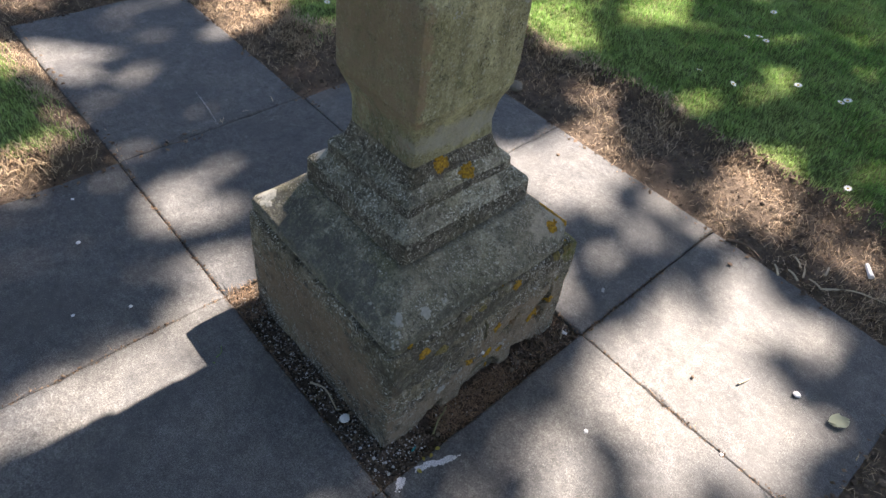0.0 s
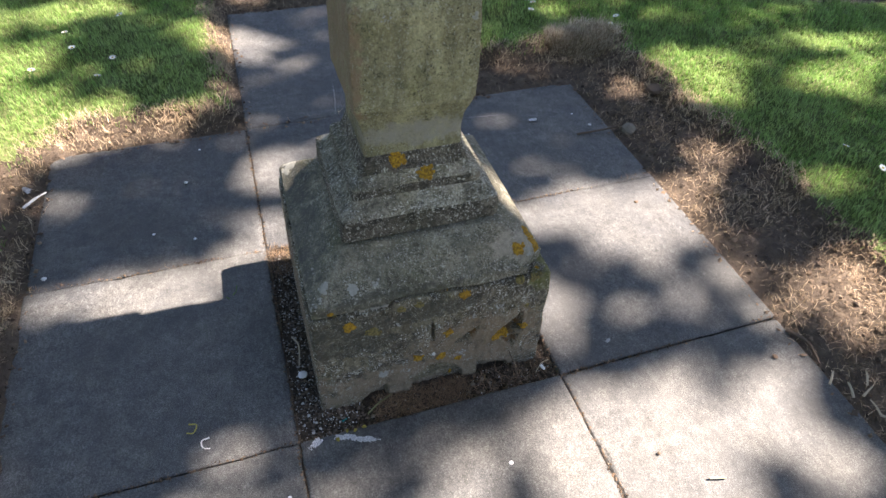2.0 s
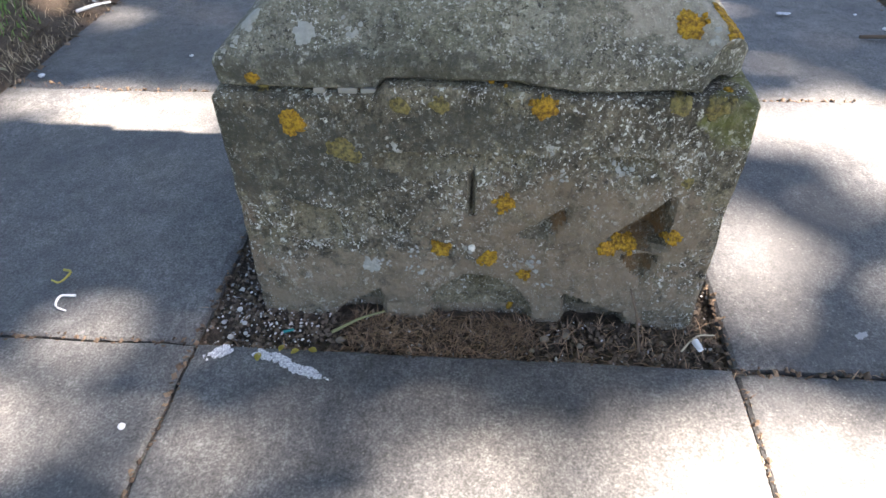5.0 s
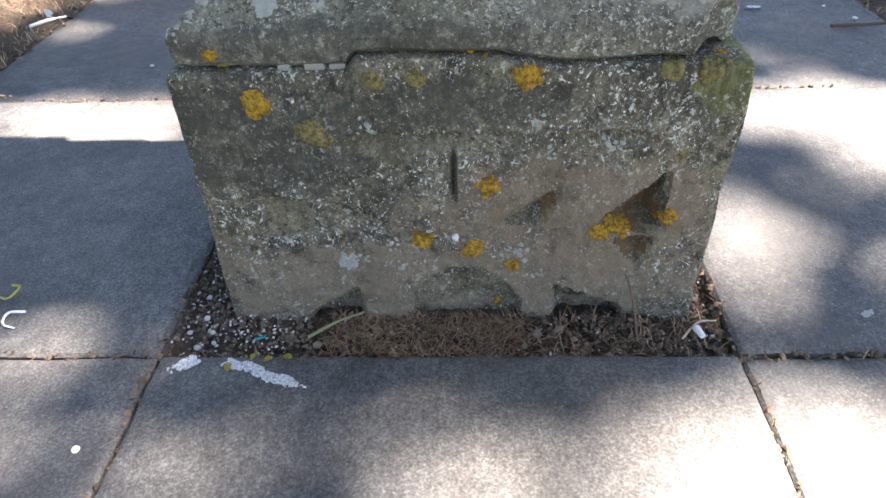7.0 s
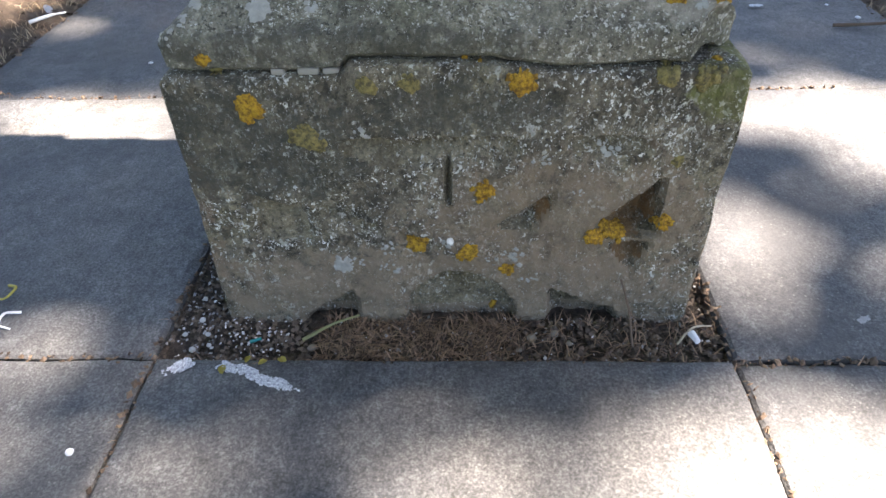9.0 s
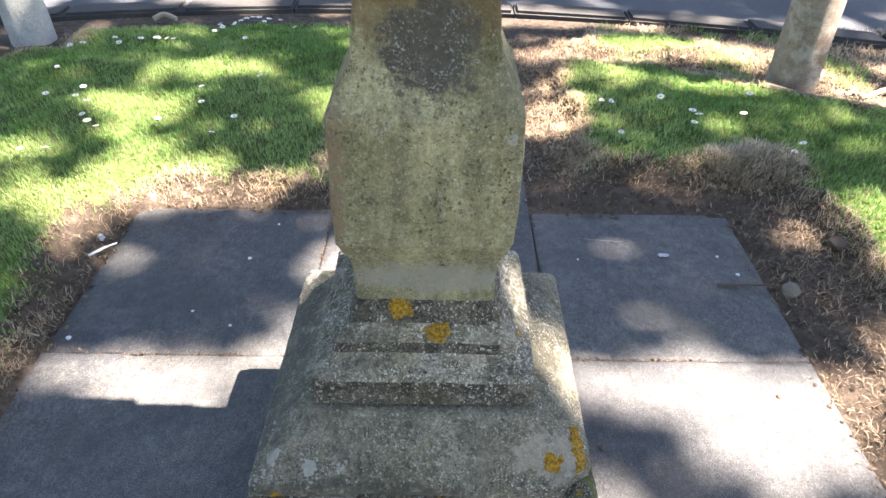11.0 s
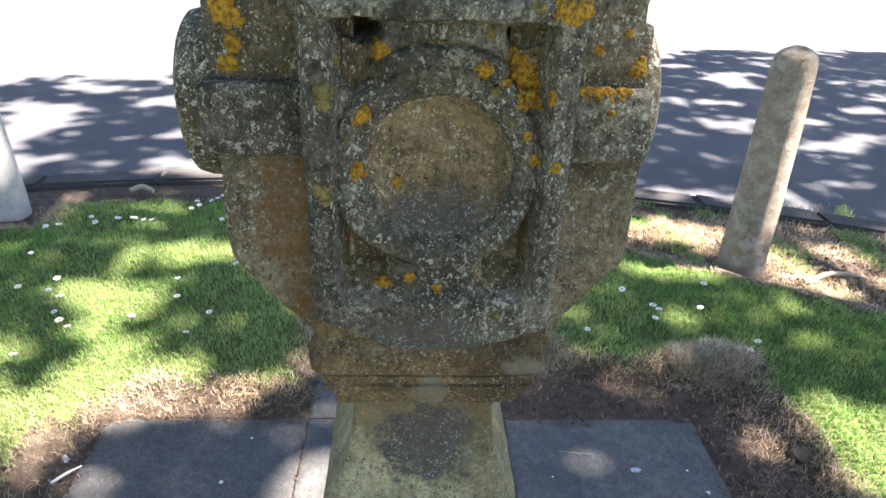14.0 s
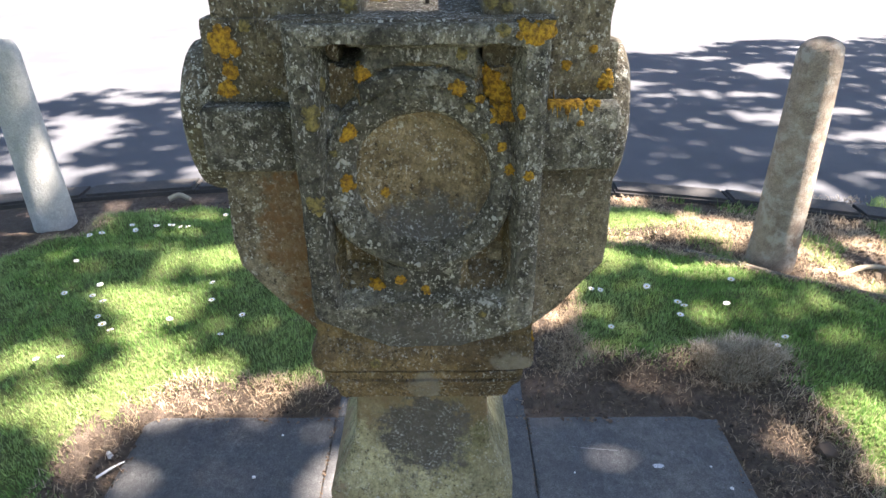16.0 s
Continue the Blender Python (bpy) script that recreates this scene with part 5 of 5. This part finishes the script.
# ---- small things on the paving ----
WHITE = plain("chalky_white", (0.75, 0.75, 0.77), 0.9)
k = Mat("dried_dropping", 0.9)
k.color(k.mix(k.ramp(k.noise(420, 4, 0.7), (0.4, 0.0), (0.6, 1.0)), (0.34, 0.35, 0.39), (0.78, 0.79, 0.81)))
k.bump((k.noise(500, 3), 0.002))
DROPPING = k.m
PALE = plain("pale_wood", (0.42, 0.36, 0.26), 0.8)
LEAFY = plain("yellowed_leaf", (0.45, 0.38, 0.08), 0.7)
BROWN = plain("dead_twig", (0.12, 0.085, 0.06), 0.9)
CHALK = plain("chalk_grit", (0.48, 0.47, 0.45), 0.95)
ROCK = plain("buff_rock", (0.20, 0.172, 0.135), 0.95)


def splash(cx_, cy_, length, width, turn, label, mat=WHITE, seed=1):
    """A thin lumpy splash dried on the paving."""
    bm = bmesh.new()
    cell = max(0.0009, width / 14)
    nu, nv = int(length * 1.15 / cell), int(width * 1.5 / cell)
    seen = {}

    def point(i, j):
        if (i, j) not in seen:
            u, v = (i / nu - 0.5) * length * 1.15, (j / nv - 0.5) * width * 1.5
            h = 0.0004 + 0.0016 * abs(noise.noise(Vector((u * 330, v * 330, seed)))) + 0.0004 * noise.noise(Vector((u * 900, v * 900, seed)))
            jig = Vector((noise.noise(Vector((u * 700, v * 700, 3))), noise.noise(Vector((u * 700, v * 700, 6))), 0)) * cell * 0.6
            seen[i, j] = bm.verts.new(pose(cx_, cy_, 0.0014, 0, 0, turn) @ (Vector((u, v + (0.05 if width > 0.008 else 0.008) * length * math.sin(u / length * 4 + seed), h)) + jig))
        return seen[i, j]

    for i in range(nu):
        for j in range(nv):
            u, v = ((i + 0.5) / nu - 0.5) * 1.15, ((j + 0.5) / nv - 0.5) * 1.5
            q = Vector((u * length * 95, v * width * 95, seed * 3.3))
            edge = 1 - (abs(u) * 2) ** 4 - (abs(v) * 2.2) ** 2 + 0.9 * noise.noise(q) + 0.7 * noise.noise(q * 2.6)
            if edge > 0.25:
                bm.faces.new((point(i, j), point(i + 1, j), point(i + 1, j + 1), point(i, j + 1)))
    me = part("bird_dropping", bm, mat, None, label)
    tagged(me, label, "dropping")
    return me


splash(-0.186, -0.331, 0.098, 0.017, -13, "long dried white bird dropping on a slab", DROPPING, 3)
splash(-0.272, -0.318, 0.036, 0.020, 30, "round dried white bird dropping on a slab", DROPPING, 5)
splash(-0.805, -0.340, 0.05, 0.022, 70, "white bird dropping near the slab edge", DROPPING, 7)
splash(0.669, 0.702, 0.032, 0.022, 10, "dried white bird dropping on a shaded slab", DROPPING, 9)
splash(0.02, 1.02, 0.20, 0.006, 82, "faint chalky scratch across the paving", plain("chalk_mark", (0.28, 0.28, 0.29), 0.95), 11)
splash(0.50, 0.77, 0.16, 0.004, -8, "faint chalky scratch across the paving", plain("chalk_mark", (0.24, 0.24, 0.25), 0.95), 12)
splash(0.46, -0.25, 0.022, 0.010, 20, "thin pale dried splash on a slab", plain("pale_splash", (0.34, 0.34, 0.35), 0.95), 13)


def pebble(x, y, r, mat, label, name="pebble", squash=0.6, z=None):
    bm = bmesh.new()
    bmesh.ops.create_icosphere(bm, subdivisions=2, radius=r)
    for q in bm.verts:
        q.co *= 1 + 0.35 * noise.noise(q.co / r * 1.1 + Vector((x * 9, y * 9, 0)))
        q.co.z *= squash
    bmesh.ops.translate(bm, verts=bm.verts, vec=(x, y, (ground_z(x, y) if z is None else z) + r * squash * 0.7))
    return tagged(part(name, bm, mat, None), label, name.replace("_", " "))


pebble(0.966, 0.552, 0.026, ROCK, "buff broken stone lying on the bare soil", "stone")
pebble(1.18, 0.74, 0.035, BROWN, "dark lump of earth in the bare soil", "clod", 0.5)
for x, y, r in ((-0.507, 0.665, 0.0055), (0.11, -0.479, 0.005), (0.578, -0.736, 0.009), (-0.34, -0.42, 0.004), (0.85, 0.62, 0.006), (-0.46, 0.83, 0.004), (-0.60, 0.45, 0.004), (-0.49, 0.40, 0.004), (0.42, 0.68, 0.003), (-0.87, 0.35, 0.007), (0.30, -0.70, 0.004), (0.82, 0.70, 0.004)):
    pebble(x, y, r, WHITE, "tiny white chip lying on a slab", "chip", 0.5, 0.0)
for x, y, r in ((0.826, -0.41, 0.007), (0.795, 0.2, 0.006), (0.374, 0.06, 0.007), (0.42, -0.55, 0.004), (-0.3, 0.95, 0.006), (0.57, 0.885, 0.008), (-0.35, 0.90, 0.006)):
    pebble(x, y, r, BROWN, "small dark crumb of bark on a slab", "crumb", 0.5, 0.0)
for x, y, r in ((-0.275, -0.24, 0.006), (-0.262, -0.262, 0.005), (-0.283, -0.205, 0.005), (-0.272, -0.285, 0.006), (-0.288, -0.262, 0.005), (-0.256, -0.278, 0.0045), (-0.27, -0.17, 0.005), (-0.285, -0.13, 0.004), (0.10, -0.268, 0.009), (0.125, -0.262, 0.008), (0.14, -0.275, 0.006), (-0.14, -0.283, 0.008), (0.085, -0.285, 0.006)):
    pebble(x, y, r * 0.62, CHALK if x < -0.2 else ROCK, "small pale stone in the soil gap", "pebble", 0.7, -0.012)


def stick(points, r, mat, label, name="twig", cat="twig"):
    pts = [Vector(q) for q in points]
    ends = [pts[0] * 2 - pts[1]] + pts + [pts[-1] * 2 - pts[-2]]
    fine = []
    for a, b, c, d in zip(ends, ends[1:], ends[2:], ends[3:]):
        for i in range(4):
            u = i / 4
            fine.append(0.5 * (2 * b + (c - a) * u + (2 * a - 5 * b + 4 * c - d) * u * u + (3 * b - a - 3 * c + d) * u * u * u))
    points = fine + [pts[-1]]
    n = len(points)
    return tagged(part(name, tube(points, [r * (1 - 0.4 * i / n) for i in range(n)], 7, 0.3), mat, None, "", True), label, cat)


stick([(-0.955, 0.655, 0.012), (-0.925, 0.69, 0.014), (-0.90, 0.715, 0.012)], 0.0042, WHITE, "short white stick at the edge of the paving", "stick", "stick")
stick([(-0.95, 0.735, 0.012), (-0.965, 0.75, 0.013)], 0.008, WHITE, "stub of white card on bare soil", "stub", "litter")
stick([(1.095, -0.69, 0.02), (1.135, -0.66, 0.021)], 0.009, WHITE, "white cigarette end on the dry soil", "stub", "litter")
stick([(-0.150, -0.278, -0.002), (-0.122, -0.262, 0.004), (-0.105, -0.258, 0.009), (-0.09, -0.25, 0.008)], 0.0022, plain("mossy_twig", (0.20, 0.20, 0.10), 0.9), "pale green dry twig leaning on the stone foot")
stick([(0.905, -0.35, 0.004), (0.93, -0.40, 0.006), (0.915, -0.46, 0.004)], 0.005, BROWN, "dark thin twig along the slab edge")
stick([(0.94, -0.62, 0.014), (1.0, -0.68, 0.02), (1.04, -0.76, 0.014)], 0.0025, PALE, "pale dry twig on the soil")
stick([(0.78, 0.575, 0.004), (0.85, 0.573, 0.006), (0.93, 0.565, 0.014)], 0.004, BROWN, "dark twig lying over the slab edge")
stick([(0.205, -0.285, -0.004), (0.20, -0.262, 0.03), (0.19, -0.248, 0.06)], 0.0014, BROWN, "thin stalk standing in the soil gap", "stalk", "stalk")
stick([(0.252, -0.283, -0.002), (0.268, -0.272, 0.012), (0.292, -0.262, 0.004)], 0.0013, PALE, "white splinter in the soil gap", "splinter", "litter")
stick([(0.268, -0.272, 0.004), (0.272, -0.285, 0.004)], 0.0045, WHITE, "white splinter in the soil gap", "splinter", "litter")
stick([(-0.280, -0.02, 0.0), (-0.268, -0.06, 0.012), (-0.275, -0.11, 0.004)], 0.0025, PALE, "pale dry twig in the soil gap")
pebble(-0.272, -0.135, 0.011, WHITE, "crumpled white petal in the soil gap", "petal", 0.4, -0.004)
stick([(-1.05, 0.33, 0.02), (-0.98, 0.345, 0.024), (-0.93, 0.34, 0.018)], 0.004, PALE, "pale dry twig on the lawn edge")
stick([(-1.49, 2.60, 0.02), (-1.44, 2.625, 0.035), (-1.37, 2.60, 0.02)], 0.018, PALE, "curled pale piece of bark near the kerb", "bark_piece", "bark")
edging = []
for i in range(23):
    x = 1.14 + i * 0.05
    edging.append((x, 2.035 - 0.58 * max(0, x - 0.95) - 0.02 * math.sin(x * 5), 0.044 + 0.006 * noise.noise(Vector((x * 7, 0, 0)))))
tagged(part("lawn_edging", tube(edging, [0.013] * len(edging), 8, 0.45), ROCK, None, "", True), "narrow pale edging strip along the back of the lawn", "edging")
stick([(1.75, 1.75, 0.01), (1.9, 1.80, 0.03), (2.05, 1.79, 0.02)], 0.012, PALE, "pale dead branch on dry soil", "branch", "branch")
stick([(-0.525, -0.195, 0.002), (-0.508, -0.205, 0.008), (-0.516, -0.220, 0.004), (-0.530, -0.216, 0.003)], 0.0018, LEAFY, "curled yellow leaf on a slab", "leaf", "leaf")
stick([(-0.485, -0.240, 0.002), (-0.500, -0.246, 0.006), (-0.498, -0.262, 0.005), (-0.484, -0.266, 0.002)], 0.0017, WHITE, "curled white petal on a slab", "petal", "petal")
stick([(-0.405, 0.158, 0.001), (-0.395, 0.150, 0.02), (-0.39, 0.155, 0.035)], 0.0016, STEM, "tiny green weed sprouting from a slab", "weed", "weed")
stick([(-0.415, 0.147, 0.001), (-0.42, 0.14, 0.016)], 0.0016, STEM, "tiny green weed sprouting from a slab", "weed", "weed")


def crumpled_leaf(x, y, size, turn, mat, label):
    """A dry leaf curled up at its edges, thin but with two sides."""
    bm = bmesh.new()
    rows = []
    for i in range(9):
        u = i / 8 - 0.5
        half = 0.34 * math.cos(u * math.pi * 0.96) ** 0.7
        rows.append([bm.verts.new((u * size, v * half * size, size * (0.10 + 0.9 * (v * half) ** 2 + 0.12 * noise.noise(Vector((u * 5, v * 3, x * 9)))))) for v in (-1, -0.5, 0, 0.5, 1)])
    for a, b in zip(rows, rows[1:]):
        for j in range(4):
            bm.faces.new((a[j], a[j + 1], b[j + 1], b[j]))
    bmesh.ops.solidify(bm, geom=list(bm.faces), thickness=0.0008)
    ob = tagged(part("leaf", bm, mat, None, "", True), label, "leaf")
    ob.matrix_basis = pose(x, y, 0.001, 0, 0, turn)
    return ob


crumpled_leaf(0.585, -0.832, 0.052, -35, plain("pale_green_leaf", (0.42, 0.46, 0.36), 0.7), "crumpled pale green leaf on a slab")
for x, y, turn, size in ((-0.185, -0.312, 30, 0.010), (-0.202, -0.308, 75, 0.009), (-0.165, -0.309, -20, 0.011), (-0.225, -0.322, 100, 0.012)):
    crumpled_leaf(x, y, size, turn, LEAFY, "tiny yellow fallen leaf by the soil gap")
stick([(-0.208, -0.279, -0.004), (-0.196, -0.276, -0.002)], 0.0022, plain("teal_glass", (0.03, 0.22, 0.22), 0.25), "small teal glass shard in the grit", "shard", "shard")
for x, y, turn, r in ((0.905, -0.505, 40, 0.0035), (0.925, -0.545, 65, 0.003), (0.96, -0.56, 20, 0.003), (0.945, -0.60, 80, 0.0026), (0.985, -0.53, 50, 0.003), (1.02, -0.60, 10, 0.0035)):
    a, b = math.cos(radians(turn)) * 0.02, math.sin(radians(turn)) * 0.02
    stick([(x - a, y - b, 0.012), (x, y, 0.016), (x + a, y + b, 0.013)], r, PALE, "pale wood splinter on the dry soil", "splinter", "splinter")
stick([(0.49, -0.63, 0.003), (0.525, -0.64, 0.003)], 0.0025, PALE, "thin pale straw on a slab", "straw", "straw")

# ---- across the road ----
RENDER = plain("grey_render", (0.30, 0.30, 0.31), 0.9)
BRICKISH = plain("dark_brown_brick", (0.10, 0.07, 0.065), 0.9)
far_wall = tagged(part("wall_grey", prism([(-5.4, -0.1), (0.0, -0.1), (0.0, 2.6), (-5.4, 2.6)], 0, 0.25, 0.01), RENDER, None), "long grey rendered wall across the road", "wall", kind="structure")
far_wall.matrix_basis = pose(-3.4, 14.15, 0, 0, 0, -21)
far_house = tagged(part("wall_brown", box(-3.6, 7.2, 17.6, 17.9, -0.1, 3.0, 0.01), BRICKISH, None), "dark brown brick wall across the road", "wall", kind="structure")
walk_far = tagged(part("pavement_far", box(-3.6, 20, 17.05, 21.5, -0.14, -0.02, 0.01), SLAB, None), "far pavement beyond the road", "pavement", kind="structure")
for i in range(4):
    tagged(part("road_mark", prism([(0, 0), (0.35, 0), (0.55, 0.02), (0.2, 0.02)], 0, 0.5, 0), plain("white_line", (0.7, 0.7, 0.75)), None), "white painted mark on the road", "road mark", "road marks").matrix_basis = pose(-2.4 + 1.1 * i, 16.5, -0.097)

fence = empty("fence", "dark metal railing with two rails beyond the road", "fence")
RAIL = plain("dark_rail", (0.05, 0.045, 0.045), 0.6, 0.3)
for i in range(7):
    px = 10.4 + i * 2.3
    part("post", box(px - 0.04, px + 0.04, 20.0, 20.08, -0.1, 1.15, 0.005), RAIL, fence)
part("rail", box(10.4, 24.3, 20.01, 20.07, 0.18, 0.36, 0.005), RAIL, fence)
part("rail", box(10.4, 24.3, 20.01, 20.07, 0.62, 0.80, 0.005), RAIL, fence)
part("panel", box(8.9, 10.4, 20.0, 20.1, -0.1, 1.0, 0.01), BRICKISH, fence, "dark solid end panel")
for px in (7.7, 8.35):
    tagged(part("gate_post", box(px - 0.13, px + 0.13, 20.0, 20.25, -0.1, 1.2, 0.02), plain("white_paint", (0.75, 0.75, 0.75)), None), "square white painted gate post", "gate post", "gate posts")

TYRE = plain("tyre_rubber", (0.02, 0.02, 0.02), 0.8)
ALLOY = plain("alloy_rim", (0.55, 0.55, 0.56), 0.35, 0.8)
GLASS = plain("dark_glass", (0.02, 0.022, 0.025), 0.08)


def car(x, y, turn, paint, label, long=1.0):
    ob = empty("car", label, "car")
    side = [(-2.1, 0.45), (-2.08, 0.66), (-1.95, 0.80), (-1.25, 0.90), (-0.65, 1.38), (0.85, 1.42), (1.55, 0.98), (2.0, 0.90), (2.1, 0.60), (2.08, 0.30), (1.62, 0.26), (1.55, 0.52), (1.28, 0.62), (1.02, 0.52), (0.95, 0.22), (-0.98, 0.22), (-1.05, 0.52), (-1.30, 0.62), (-1.57, 0.52), (-1.64, 0.26)]
    side = [(a * long, b) for a, b in side]
    part("body", prism(side, -0.85, 0.85, 0.03, 3), paint, ob, "", True)
    for sy in (-0.858, 0.83):
        part("window", prism([(a * long, b) for a, b in ((-1.05, 0.93), (-0.6, 1.32), (0.05, 1.34), (0.05, 0.94))], sy, sy + 0.028, 0.01), GLASS, ob, "dark side window")
        part("window", prism([(a * long, b) for a, b in ((0.12, 0.94), (0.12, 1.34), (0.8, 1.34), (1.35, 0.97))], sy, sy + 0.028, 0.01), GLASS, ob, "dark side window")
    part("bumper", box(-2.13 * long, -1.9 * long, -0.82, 0.82, 0.42, 0.52, 0.02), TYRE, ob, "black lower bumper")
    for wx in (-1.30 * long, 1.28 * long):
        for sy in (-1, 1):
            wheel = part("wheel", tube([(wx, sy * 0.66, 0.31), (wx, sy * 0.69, 0.31), (wx, sy * 0.84, 0.31), (wx, sy * 0.86, 0.31)], [0.27, 0.31, 0.31, 0.28], 28), TYRE, ob, "", True)
            part("rim", tube([(wx, sy * 0.80, 0.31), (wx, sy * 0.868, 0.31)], [0.22, 0.20], 24), plain("rim_shadow", (0.06, 0.06, 0.06)), wheel)
            for a in range(8):
                th = a * math.pi / 4
                part("spoke", tube([(wx, sy * 0.872, 0.31), (wx + 0.2 * math.cos(th), sy * 0.872, 0.31 + 0.2 * math.sin(th))], [0.02, 0.028], 6), ALLOY, wheel)
    ob.matrix_basis = pose(x, y, -0.1, 0, 0, turn)
    return ob


car(2.89, 13.35, 2, plain("red_car_paint", (0.55, 0.025, 0.02), 0.3), "red hatchback parked across the road", 0.79)
car(-9.75, 15.9, 6, plain("white_car_paint", (0.8, 0.8, 0.8), 0.3), "white car parked at the grey wall")
